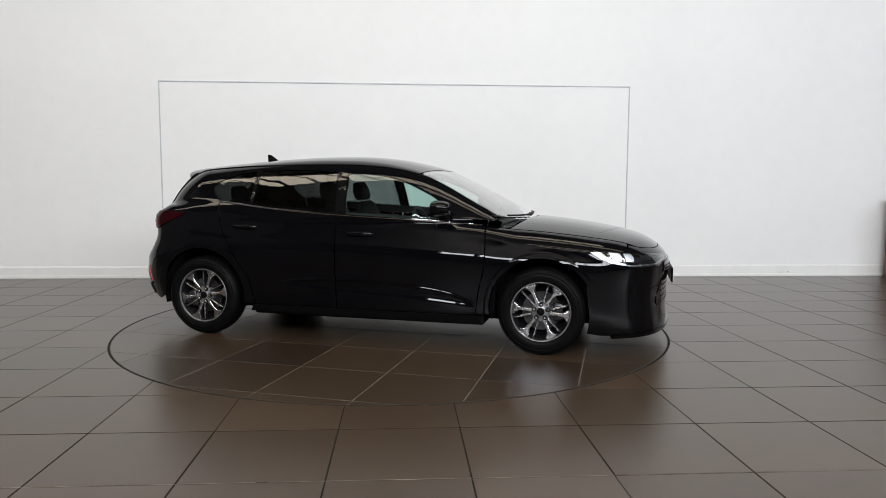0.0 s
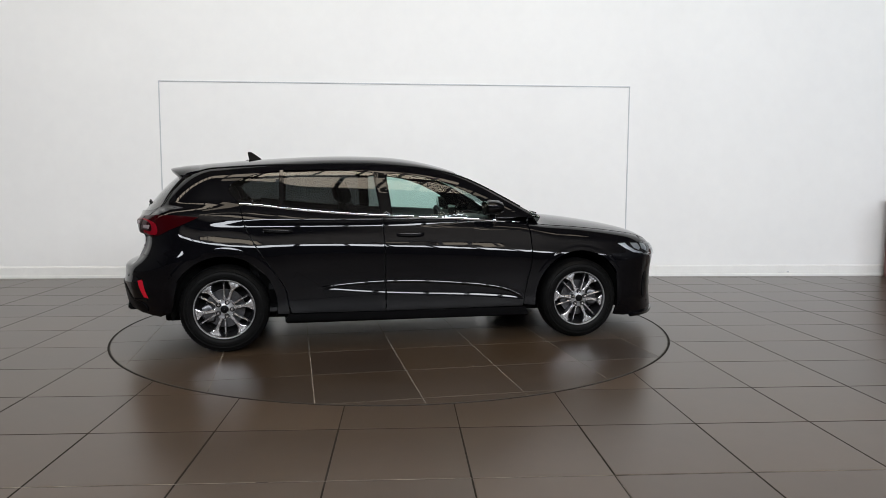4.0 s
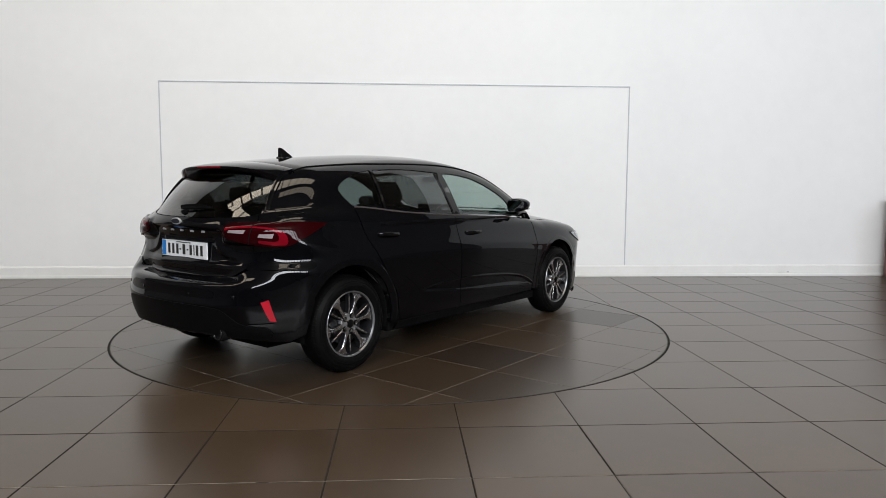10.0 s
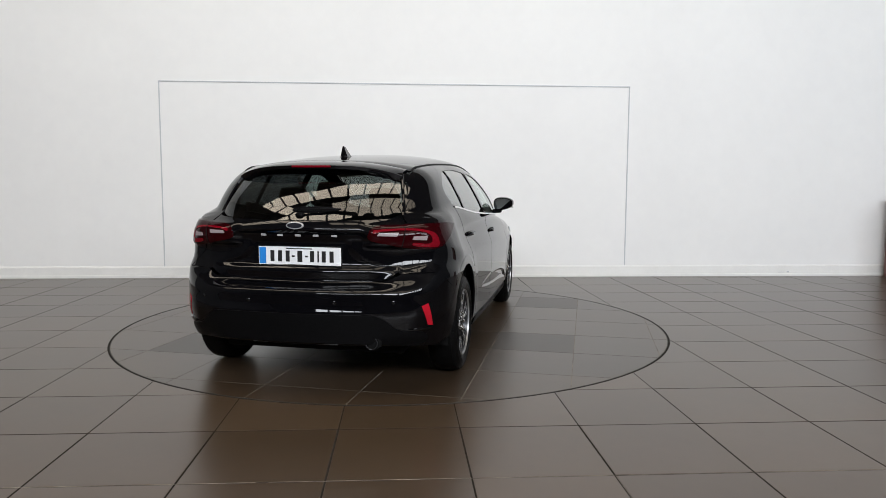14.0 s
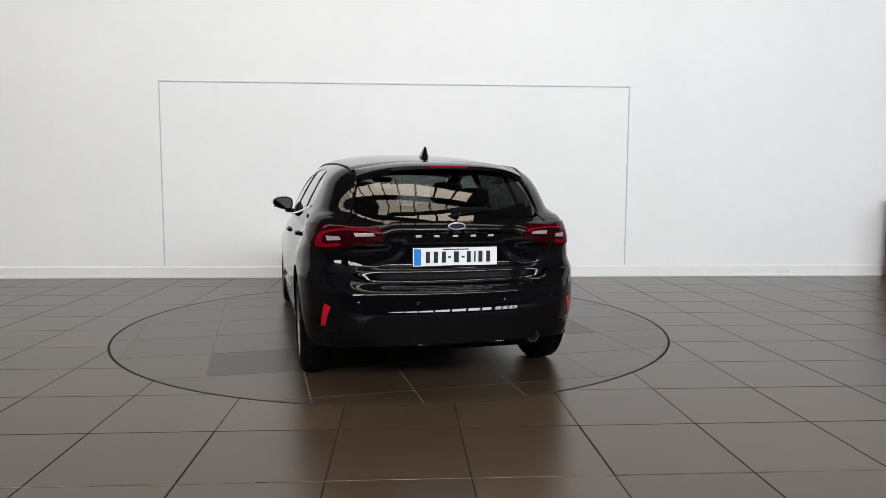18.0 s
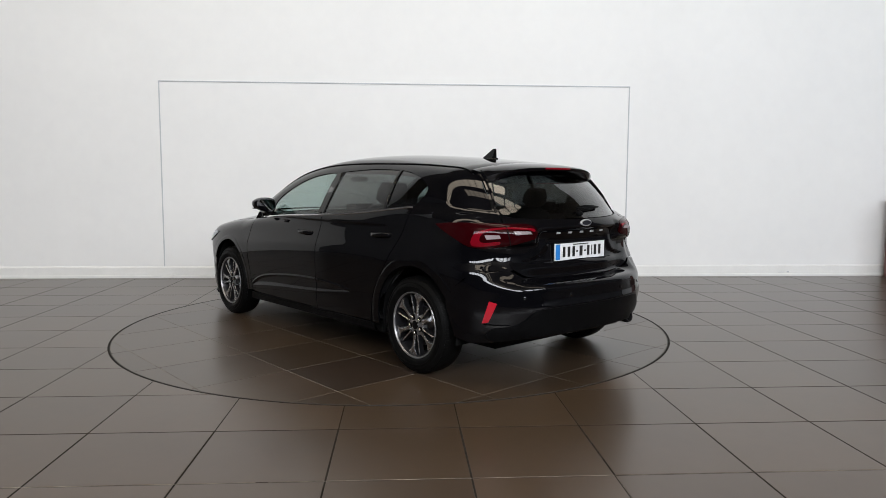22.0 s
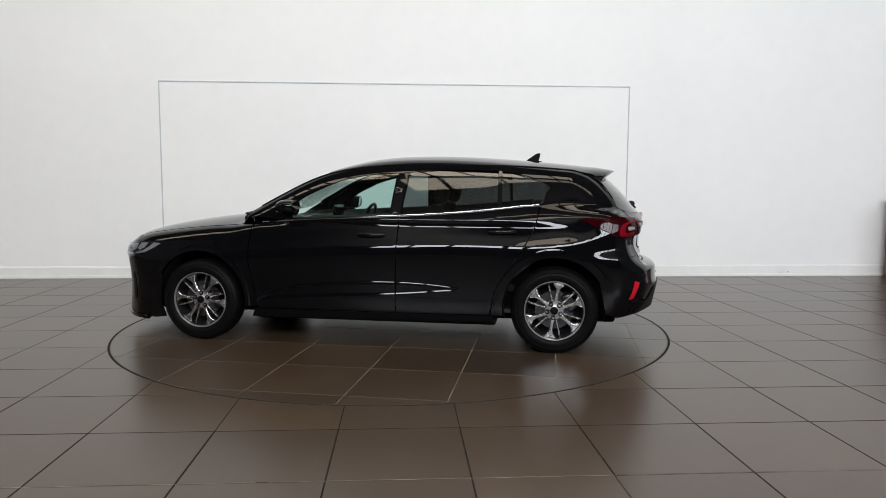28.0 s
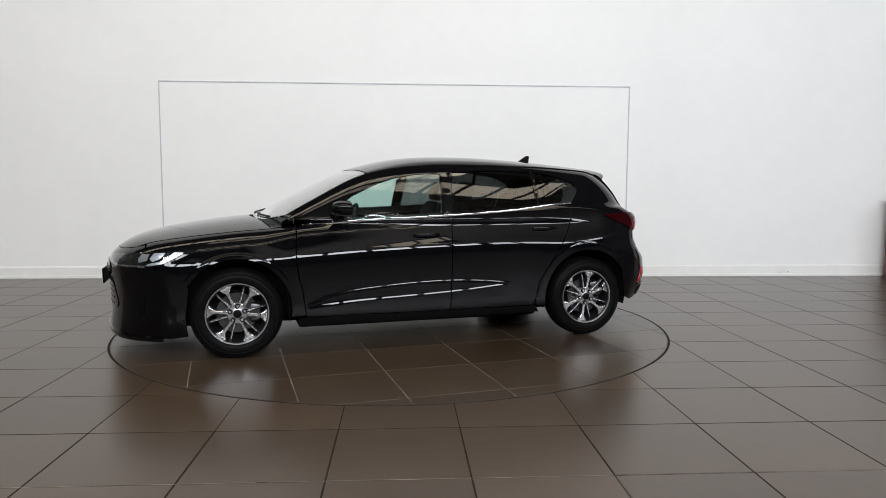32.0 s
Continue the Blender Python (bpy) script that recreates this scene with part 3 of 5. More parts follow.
# ---- shapes for the car's parts ----
def loft(rings, n=20, m=None, bm=None):
    """Closed body through rings (x, cy, cz, half width, half height, squareness)."""
    bm = bm or bmesh.new()
    made = []
    for x, cy, cz, hy, hz, p in rings:
        ring = []
        for i in range(n):
            t = 2 * math.pi * (i + .5) / n
            c, s = math.cos(t), math.sin(t)
            co = Vector((x, cy + hy * math.copysign(abs(c) ** (2 / p), c), cz + hz * math.copysign(abs(s) ** (2 / p), s)))
            ring.append(bm.verts.new(m @ co if m else co))
        made.append(ring)
    for a, b in zip(made, made[1:]):
        for i in range(n):
            bm.faces.new((a[i], a[(i + 1) % n], b[(i + 1) % n], b[i]))
    bm.faces.new(made[0][::-1])
    bm.faces.new(made[-1])
    bmesh.ops.recalc_face_normals(bm, faces=bm.faces)
    return bm


def slab(outline, y0, y1, bevel=0.0):
    """A plate with an outline in (x, z), from y0 to y1 (its face at y1)."""
    bm = bmesh.new()
    a = [bm.verts.new((p[0], y0, p[1])) for p in outline]
    b = [bm.verts.new((p[0], y1, p[1])) for p in outline]
    bm.faces.new(a)
    face = bm.faces.new(b[::-1])
    for i in range(len(outline)):
        j = (i + 1) % len(outline)
        bm.faces.new((a[i], b[i], b[j], a[j]))
    bmesh.ops.recalc_face_normals(bm, faces=bm.faces)
    if bevel:
        bmesh.ops.bevel(bm, geom=list(face.edges), offset=bevel, segments=2, affect='EDGES')
    return bm


def spot(kind, u, v, form=None):
    p, n = land(kind, np.array([[u, v]]), form or car_form)
    return Vector(p[0]), Vector(n[0])


def wrap_line(kind, pts, step=.02, corners=()):
    return curve2([(to_wrap(kind, x, a), z) for x, a, z in pts], step, corners=corners)


def polar(r, deg):
    return (r * math.cos(radians(deg)), r * math.sin(radians(deg)))


def build_wheels(car):
    tyre = [(.205, -.165), (.225, -.172), (.262, -.178), (.290, -.170), (.306, -.152), (.3135, -.12), (.315, -.08), (.3135, -.04), (.306, -.010), (.292, .005), (.277, .0145), (.270, .0135), (.264, .0175), (.238, .0165), (.222, .011), (.2125, .002)]
    rim = [(.2135, .002), (.2145, .006), (.2125, .009), (.208, .008), (.2055, .002), (.202, -.006), (.197, -.02), (.190, -.05), (.186, -.15), (.205, -.165)]
    first = None
    for sx in (1, -1):
        for sy in (1, -1):
            place = pose(sx * AXLE, sy * HUB_Y, HUB_Z, 0, 0 if sx > 0 else -164 if sy < 0 else 28, 0 if sy > 0 else 180)
            if first:
                c = copy_thing(first, place)
                c.parent = car
                continue
            bm = lathe(rim, 72)
            w = part("wheel", bm, M_RIMDARK, car, "alloy wheel with twin spokes and a black tyre", smooth=True)
            w.matrix_basis = place
            part("tyre", lathe(tyre, 72), M_RUBBER, w, smooth=True)
            part("rim_lip", lathe([(.2135, .003), (.2148, .007), (.2125, .010), (.2075, .009), (.205, .003), (.2035, .0)], 72), M_HUB, w, smooth=True)
            bm = bmesh.new()
            for k in range(84):
                m = Matrix.Rotation(2 * math.pi * k / 84, 4, 'Y') @ Matrix.Translation((.3035, -.0105, 0)) @ Matrix.Rotation(radians(32), 4, 'Z')
                box(bm, -.0035, .0035, -.010, .010, -.0075, .0075, m=m)
            part("tyre_shoulder", bm, M_RUBBER, w, "row of tread blocks on the shoulder")
            part("sidewall_bead", lathe([(.250, .0165), (.2515, .0190), (.2535, .0190), (.255, .0165)], 72), M_RUBBER, w, smooth=True)
            part("brake_disc", lathe([(.07, -.052), (.138, -.052), (.138, -.074), (.07, -.074)], 48, close=True), M_STEEL, w, smooth=True)
            part("disc_bell", lathe([(.001, -.040), (.06, -.040), (.072, -.046), (.072, -.07)], 40), M_STEEL, w, smooth=True)
            part("caliper", loft([(-.155, 0, .0, .03, .02, 3), (-.15, -.06, 0, .032, .06, 4), (-.10, -.06, 0, .034, .075, 4), (-.085, -.06, 0, .03, .06, 3)]), M_STEEL, w, smooth=True)
            part("back_shield", lathe([(.03, -.10), (.185, -.10), (.185, -.105), (.03, -.105)], 40, close=True), M_DARK, w)
            hub = lathe([(.001, -.010), (.030, -.010), (.034, -.013), (.052, -.0135), (.064, -.015), (.070, -.022), (.072, -.045)], 48)
            part("hub", hub, M_HUB, w, smooth=True)
            part("hub_cap", lathe([(.001, .001), (.020, .0), (.0265, -.003), (.0275, -.010)], 32), M_PLASTIC, w, "black centre cap", smooth=True)
            part("cap_ring", lathe([(.0275, -.010), (.0280, -.003), (.0295, -.003), (.0302, -.010)], 32), M_CHROME, w, smooth=True)
            for k in range(5):
                x, z = polar(.052, 90 + 72 * k)
                bm = lathe([(.001, -.001), (.0075, -.001), (.0105, -.004), (.0112, -.014)], 6)
                bmesh.ops.translate(bm, verts=bm.verts, vec=(x, .004, z))
                part("wheel_nut", bm, M_CHROME, w, smooth=True)
                bm = lathe([(.0112, -.012), (.0125, -.0066), (.0165, -.0064), (.0178, -.012)], 20)
                bmesh.ops.translate(bm, verts=bm.verts, vec=(x, 0, z))
                part("nut_seat", bm, M_GLOSS, w, smooth=True)

            def at(r, deg):
                return (-r * math.cos(radians(deg)), r * math.sin(radians(deg)))

            def ridge(rows, mid, rise):
                """A faceted strip along the radius, higher along its middle line."""
                bm = bmesh.new()
                made = []
                for r, lo, hi in rows:
                    ring = []
                    fall = .0045 * min(max((r - .170) / .034, 0), 1) ** 1.5
                    for deg, y in ((mid - lo, -.012), (mid - lo, -.0055), (mid - lo * .7, -.0048 + rise), (mid + hi * .7, -.0048 + rise), (mid + hi, -.0055), (mid + hi, -.012)):
                        x, z = at(r, deg)
                        ring.append(bm.verts.new((x, y - fall if y > -.01 else y - .004, z)))
                    made.append(ring)
                for a, b in zip(made, made[1:]):
                    for i in range(5):
                        bm.faces.new((a[i], a[i + 1], b[i + 1], b[i]))
                bm.faces.new(made[0][::-1])
                bm.faces.new(made[-1])
                bmesh.ops.recalc_face_normals(bm, faces=bm.faces)
                return bm

            def dish(bm):
                """Sink the spokes a little towards the hub."""
                for v in bm.verts:
                    v.co.y -= .008 * (1 - math.hypot(v.co.x, v.co.z) / .205)
                return bm
            # six pairs: a thin straight spoke, and a broad one with a flared foot at the rim; faces rise to a ridge
            for k in range(6):
                th = 15 + 60 * k
                thin = [at(.062, th - 6), at(.12, th - 2.6), at(.203, th - 1.9), at(.205, th + 1.9), at(.12, th + 2.6), at(.066, th + 7)]
                part("spoke", dish(slab(thin, -.042, -.0055, .0025)), M_RIMDARK, w)
                face = [(.068, 5.0, 5.4), (.12, 2.0, 2.0), (.17, 1.5, 1.5), (.2045, 1.4, 1.4)]
                part("spoke_face", dish(ridge(face, th, .0006)), M_ALLOY, w, "bright machined spoke face")
                tb = th - 22
                broad = [at(.064, tb + 20), at(.074, tb + 10), at(.10, tb + 6.5), at(.135, tb + 5.0), at(.160, tb + 6.2), at(.180, tb + 10.5), at(.204, tb + 15),
                         at(.2055, tb + 2), at(.204, tb - 15), at(.184, tb - 11.5), at(.165, tb - 7.5), at(.14, tb - 5.4), at(.10, tb - 6.5), at(.074, tb - 11), at(.066, tb - 16)]
                part("spoke", dish(slab(broad, -.045, -.0075, .003)), M_RIMDARK, w)
                face = [(.066, 17, 14), (.078, 8.5, 8.5), (.11, 5.0, 5.2), (.138, 4.2, 4.2), (.160, 5.2, 5.6), (.178, 8.6, 8.8), (.190, 11.5, 11.5), (.2045, 14.5, 14.5)]
                part("spoke_face", dish(ridge(face, tb, .0016)), M_ALLOY, w, "bright machined spoke face")
            first = w


def build_lamps(car):
    # tail lamps, wrapped round the corners
    out = wrap_line("tail", [(-2.0, .425, .915), (-1.99, .46, .962), (-1.93, .65, .974), (-1.87, .75, .978), (-1.72, .80, .982), (-1.61, .82, .978), (-1.52, .835, .968), (-1.60, .82, .925), (-1.70, .81, .880), (-1.78, .80, .846), (-1.87, .76, .836), (-1.93, .68, .846), (-1.98, .55, .866), (-2.0, .45, .887)], corners=(6,))
    for lamp in skin("tail_lamp", out, "tail", M_REDDARK, car, lower_body, step=.02, off=.008, lip=.02, mirror=True, label="wrap-round dark red tail lamp"):
        s = 1 if lamp.data.vertices[0].co.y > 0 else -1
        hook = [(-1.995, .45, .933), (-1.985, .50, .947), (-1.935, .65, .953), (-1.88, .74, .946), (-1.82, .785, .922), (-1.80, .80, .870), (-1.81, .79, .848), (-1.92, .675, .862), (-1.92, .675, .876),
                (-1.85, .765, .873), (-1.85, .765, .912), (-1.885, .735, .934), (-1.935, .65, .944), (-1.985, .50, .938)]
        g = curve2([(s * to_wrap("tail", x, a), z) for x, a, z in hook], .012)
        skin("light_guide", g, "tail", M_RED, lamp, lower_body, step=.02, off=.011, lip=.004, label="bright red light guide")
        g = [(s * to_wrap("tail", x, a), z) for x, a, z in ((-1.935, .634, .966), (-1.935, .640, .966), (-1.945, .612, .856), (-1.945, .606, .856))]
        skin("lamp_gap", straight(*g, g[0], step=.02)[:-1], "tail", M_DARK, lamp, lower_body, step=.03, off=.0125, lip=.003, label="dark gap between the lamp's halves")
        for x0, a0, x1, a1, z0, z1 in ((-1.99, .475, -1.95, .595, .912, .932), (-1.92, .668, -1.865, .750, .888, .914)):
            u0, u1 = s * to_wrap("tail", x0, a0), s * to_wrap("tail", x1, a1)
            q = straight((u0, z0 + .006), (u0 + (u1 - u0) * .1, z1 - .002), (u1, z1), (u1 - (u1 - u0) * .1, z0), (u0, z0 + .006), step=.015)[:-1]
            skin("reversing_light", q, "tail", M_LAMPDIM, lamp, lower_body, step=.02, off=.012, lip=.004, label="clear reversing light")
    # headlamps
    out = wrap_line("nose", [(1.70, .845, .752), (1.79, .81, .69), (1.87, .77, .648), (1.97, .69, .638), (2.08, .555, .640), (2.16, .43, .662), (2.185, .37, .700), (2.13, .49, .712), (2.02, .64, .727), (1.86, .77, .746)], corners=(0, 6))
    for lamp in skin("headlamp", out, "nose", M_GLOSS, car, lower_body, step=.025, off=.005, lip=.02, mirror=True, label="headlamp with bright reflectors behind a clear lens"):
        s = 1 if lamp.data.vertices[0].co.y > 0 else -1
        for pts, mat, nm in (([(1.700, .845, .742), (1.745, .825, .704), (1.80, .80, .670), (1.87, .765, .655), (1.90, .745, .655), (1.88, .755, .668), (1.82, .79, .684), (1.775, .81, .716), (1.755, .82, .744)], M_LAMPWHITE, "running_light"),
                             ([(1.90, .745, .645), (2.08, .555, .645), (2.15, .45, .664), (2.165, .43, .682), (2.15, .455, .674), (2.08, .555, .656), (1.90, .745, .657)], M_ALLOY, "running_light"),
                             ([(1.80, .80, .742), (1.815, .79, .705), (1.855, .765, .682), (1.875, .755, .70), (1.86, .765, .738)], M_LAMPWHITE, "reflector"),
                             ([(1.885, .75, .733), (1.89, .745, .690), (1.935, .715, .674), (1.945, .71, .70), (1.93, .72, .730)], M_LAMPWHITE, "reflector"),
                             ([(1.99, .67, .716), (1.995, .665, .684), (2.05, .595, .680), (2.05, .595, .708)], M_STEEL, "reflector")):
            g = curve2([(s * to_wrap("nose", x, a), z) for x, a, z in pts], .012, corners=tuple(range(len(pts))))
            skin(nm, g, "nose", mat, lamp, lower_body, step=.02, off=.008, lip=.003)
        skin("lens", [(s * u, v) for u, v in out], "nose", M_LENS, lamp, lower_body, step=.03, off=.013, lip=.006, label="clear lamp lens")


def strip_along(name, pts, r, mat, parent, label=""):
    return part(name, tube(pts, r, 8), mat, parent, label, smooth=True)


def build_trim(car):
    # bright strip under the windows, weather strips
    xs = np.arange(-1.235, .905, .03)
    z = belt_top(xs) + .000
    p, n = land("side", np.stack([xs, z], 1), car_form)
    for s in (1, -1):
        bm = bmesh.new()
        rows = []
        for q, m in zip(p, n):
            c = Vector(q) * 1.0
            rows.append([bm.verts.new((c.x, s * (c.y + dy), c.z + dz)) for dy, dz in ((-.004, -.0062), (.004, -.0055), (.0052, 0), (.004, .0055), (-.004, .0062))])
        for a, b in zip(rows, rows[1:]):
            for i in range(4):
                bm.faces.new((a[i], a[i + 1], b[i + 1], b[i]))
        bmesh.ops.recalc_face_normals(bm, faces=bm.faces)
        part("window_strip", bm, M_CHROME, car, "thin chrome strip under the side windows", smooth=True)
        # pillar covers
        for poly, nm in (([(-.15, .985), (-.178, 1.288), (-.255, 1.301), (-.215, .988)], "pillar_cover"), ([(-.934, 1.042), (-.929, 1.309), (-.953, 1.306), (-.958, 1.045)], "window_divider")):
            q = straight(*poly, poly[0], step=.03)[:-1]
            uv = np.array(q)
            v, f, rim = fill(uv, (), .05)
            pp, nn = land("side", v, cabin)
            pp = pp + nn * .003
            pp[:, 1] *= s
            me = bpy.data.meshes.new(nm)
            me.from_pydata([tuple(t) for t in pp], [], [tuple(t) for t in f], shade_flat=False)
            me.materials.append(M_GLOSS)
            ob = new(nm, me)
            ob.parent = car
        # door handles: a grip over a hollow
        for hx, hz, tilt in ((-.008, .838, 0), (-.972, .872, 2.5)):
            c, nrm = spot("side", hx, hz)
            base = Matrix.Translation((c.x, s * c.y, c.z)) @ Matrix.Rotation(radians(-6 * s), 4, 'X') @ Matrix.Rotation(radians(tilt), 4, 'Y')
            rings = [(-.105, 0, 0, .006, .006, 2.5), (-.098, .004 * s, 0, .012, .013, 3), (-.07, .016 * s, .001, .010, .0135, 3), (0, .020 * s, .001, .010, .014, 3), (.07, .016 * s, .001, .010, .0135, 3), (.098, .004 * s, 0, .012, .013, 3), (.105, 0, 0, .006, .006, 2.5)]
            h = part("door_handle", loft(rings, 16, base), M_PAINT, car, "body-coloured pull handle", smooth=True)
            part("handle_recess", loft([(-.06, 0, -.004, .003, .012, 3), (-.03, 0, -.010, .004, .026, 2.2), (.03, 0, -.010, .004, .026, 2.2), (.06, 0, -.004, .003, .012, 3)], 16, base), M_DARK, h, smooth=True)
        # door mirror
        base = Matrix.Translation((.615, s * .893, 1.03))
        rings = [(.085, s * .0, .0, .02, .02, 2.2), (.075, s * .002, .002, .06, .042, 2.4), (.045, s * .004, .003, .080, .056, 2.8), (.005, s * .004, .002, .088, .062, 3.2), (-.035, s * .0, .0, .088, .061, 3.4), (-.050, s * -.002, 0, .085, .056, 3.4)]

        def taper(bm):
            """Narrow the housing towards its outer end."""
            for v in bm.verts:
                y, z = s * (v.co.y - s * .893), v.co.z - 1.03
                u = min(max((y + .05) / .14, 0), 1)
                v.co.z = 1.03 + z * (1 - .42 * u * u) + .010 * u
            return bm
        mir = part("door_mirror", taper(loft(rings, 28, base)), M_PAINT, car, "black door mirror", smooth=True)
        part("mirror_glass", taper(loft([(-.0505, s * -.002, 0, .077, .048, 3.4), (-.053, s * -.002, 0, .076, .047, 3.4)], 28, base @ Matrix.Translation((-.05, 0, 0)) @ Matrix.Rotation(radians(-7), 4, 'Y') @ Matrix.Rotation(radians(-6 * s), 4, 'Z') @ Matrix.Translation((.05, 0, 0)))), M_MIRROR, mir, "mirror glass", smooth=True)
        part("mirror_arm", loft([(.055, -s * .12, -.075, .03, .018, 3), (.03, -s * .06, -.065, .04, .02, 3), (-.01, -s * .05, -.06, .03, .018, 3)], 16, base), M_PLASTIC, mir, smooth=True)
        part("mirror_band", loft([(.074, s * .0, -.024, .050, .005, 3), (.050, s * .004, -.026, .076, .006, 3), (.015, s * .004, -.028, .084, .006, 3)], 16, base), M_GLOSS, mir, smooth=True)
        # wheel-arch liners
        for ax in (AXLE, -AXLE):
            bm = bmesh.new()
            rows = []
            for i in range(25):
                a = radians(-14 + 208 * i / 24)
                rows.append([bm.verts.new((ax + r * math.cos(a), s * y, .325 + r * math.sin(a))) for r, y in ((.369, .835), (.366, .80), (.362, .60), (.10, .60))])
            for a, b in zip(rows, rows[1:]):
                for i in range(3):
                    bm.faces.new((a[i], a[i + 1], b[i + 1], b[i]))
            part("arch_liner", bm, M_DARK, car, "dark wheel-arch liner", smooth=True)
    # floor of the car
    part("underbody", boxes((-1.80, 2.0, -.58, .58, .19, .27), (-.93, .93, -.80, .80, .18, .26), bevel=.02), M_DARK, car, "dark underbody")
    # roof aerial
    bm = bmesh.new()
    prof = [(-1.095, .0), (-1.115, .02), (-1.185, .069), (-1.216, .074), (-1.220, .066), (-1.205, .0)]
    zb = on_top(-1.16, 0) - .004
    vs = [[bm.verts.new((x, y * (1 if z < .01 else .45 if z < .03 else .22), zb + z)) for x, z in prof] for y in (-.026, .026)]
    bm.faces.new(vs[0])
    bm.faces.new(vs[1][::-1])
    for i in range(len(prof)):
        j = (i + 1) % len(prof)
        bm.faces.new((vs[0][i], vs[1][i], vs[1][j], vs[0][j]))
    bmesh.ops.recalc_face_normals(bm, faces=bm.faces)
    bmesh.ops.bevel(bm, geom=list(bm.edges), offset=.003, segments=2, affect='EDGES')
    part("roof_aerial", bm, M_GLOSS, car, "black shark-fin aerial", smooth=True)
    part("aerial_base", loft([(-1.23, 0, zb, .012, .008, 2), (-1.20, 0, zb, .032, .010, 2), (-1.12, 0, zb, .03, .010, 2), (-1.085, 0, zb, .008, .007, 2)], 20), M_GLOSS, car, smooth=True)
    # roof ditches
    for s in (1, -1):
        xs = np.linspace(.9, -1.55, 70)
        pv, nv = land("top", np.stack([xs, rail(xs)], 1), car_form)
        pts = [(q[0], s * q[1], q[2] + .001) for q in pv]
        strip_along("roof_strip", pts, .006, M_PLASTIC, car)


def build_rear_details(car):
    # roof spoiler
    bm = bmesh.new()
    rows = []
    for i in range(33):
        y = -.532 + 1.064 * i / 32
        a = abs(y) / .532
        f = a ** 4
        tip = -1.795 + .05 * a * a + .085 * f
        drop = .03 * f
        root = -1.565 + .03 * f
        zr = on_top(root, min(abs(y), .532))
        ztip = 1.327 - .012 * a * a - .05 * f
        pts = [(root + .02, zr - .001), (root, zr + .0015), (-1.66 + .04 * f, (zr * .55 + ztip * .45) + .006 - drop * .2), (tip + .02, ztip + .004), (tip, ztip - .004), (tip + .007, ztip - .024), (-1.725 + .07 * f, ztip - .050), (-1.69 + .09 * f, 1.268 - drop), (-1.64 + .07 * f, 1.285 - drop)]
        rows.append([bm.verts.new((x, y, z)) for x, z in pts])
    for a, b in zip(rows, rows[1:]):
        for i in range(len(a) - 1):
            bm.faces.new((a[i], a[i + 1], b[i + 1], b[i]))
    bm.faces.new(rows[0])
    bm.faces.new(rows[-1][::-1])
    bmesh.ops.recalc_face_normals(bm, faces=bm.faces)
    sp = part("roof_spoiler", bm, M_PAINT, car, "black roof spoiler", smooth=True)
    bm = bmesh.new()
    box(bm, -1.7985, -1.765, -.125, .125, 1.310, 1.323, bevel=.004)
    part("brake_light", bm, M_RED, sp, "long red high-level brake light")
    for s in (1, -1):
        q = line([(s * .532, 1.28), (s * .562, 1.20), (s * .592, 1.10), (s * .602, 1.045)]) + line([(s * .587, 1.04), (s * .576, 1.11), (s * .548, 1.20), (s * .513, 1.285)])
        skin("window_fin", q, "rear", M_GLOSS, car, step=.03, off=.003, lip=.02, label="gloss black fin beside the rear window")
    # fins that carry the spoiler down to the waist
    for s in (1, -1):
        bm = bmesh.new()
        rows = []
        for i in range(15):
            u = i / 14
            z = 1.288 - .243 * u
            yo = .522 + .074 * u ** .9
            po, no = spot("rear", s * yo, z)
            pi, ni = spot("rear", s * (yo - .016), z)
            d = .005 * (1 - u) ** 1.3 + .002
            e = Vector((min(po.x, pi.x) - d, s * (yo - .004), z + .012 * (1 - u)))
            rows.append([bm.verts.new(q) for q in (po + no * .001, po + Vector((-.3 * d, s * .004 * (1 - u), 0)), e + Vector((.004, s * .003, 0)), e + Vector((0, -s * .004, 0)), pi - Vector((.2 * d, 0, 0)), pi)])
        for a, b in zip(rows, rows[1:]):
            for i in range(5):
                bm.faces.new((a[i], a[i + 1], b[i + 1], b[i]))
        bm.faces.new(rows[0])
        bm.faces.new(rows[-1][::-1])
        bmesh.ops.recalc_face_normals(bm, faces=bm.faces)
        part("spoiler_fin", bm, M_PAINT, sp, "black side fin", smooth=True)
    # rear wiper
    c, n = spot("rear", 0, 1.035)
    wp = part("rear_wiper", loft([(-.022, 0, 0, .02, .012, 2.4), (-.012, 0, .002, .026, .015, 2.6), (.01, 0, .0, .022, .012, 2.4)], 20, Matrix.Translation(c) @ Matrix.Rotation(radians(-40), 4, 'Y')), M_PLASTIC, car, "black rear wiper", smooth=True)
    pts = []
    for i in range(9):
        y = .03 - .27 * i / 8
        p, n = spot("rear", y, 1.045 + .012 * i / 8)
        pts.append(p + n * (.022 - .008 * i / 8))
    part("wiper_arm", tube(pts, .006, 8), M_PLASTIC, wp, smooth=True)
    part("wiper_cover", loft([(q.x, q.y, q.z, .012, r, 2.4) for q, r in zip(pts[:8], (.012, .017, .019, .019, .018, .016, .013, .008))], 14, Matrix.Identity(4)), M_PLASTIC, wp, "broad black wiper cover", smooth=True)
    p, n = spot("rear", -.05, 1.292)
    m = Matrix.Translation(p + n * .001) @ n.to_track_quat('X', 'Z').to_matrix().to_4x4()
    part("window_sticker", loft([(0, 0, 0, .024, .007, 2), (.0015, 0, 0, .023, .0065, 2)], 24, m), M_GREYLINE, car, "small grey oval sticker", smooth=True)
    # number plate with its characters as bars
    x = -1.985
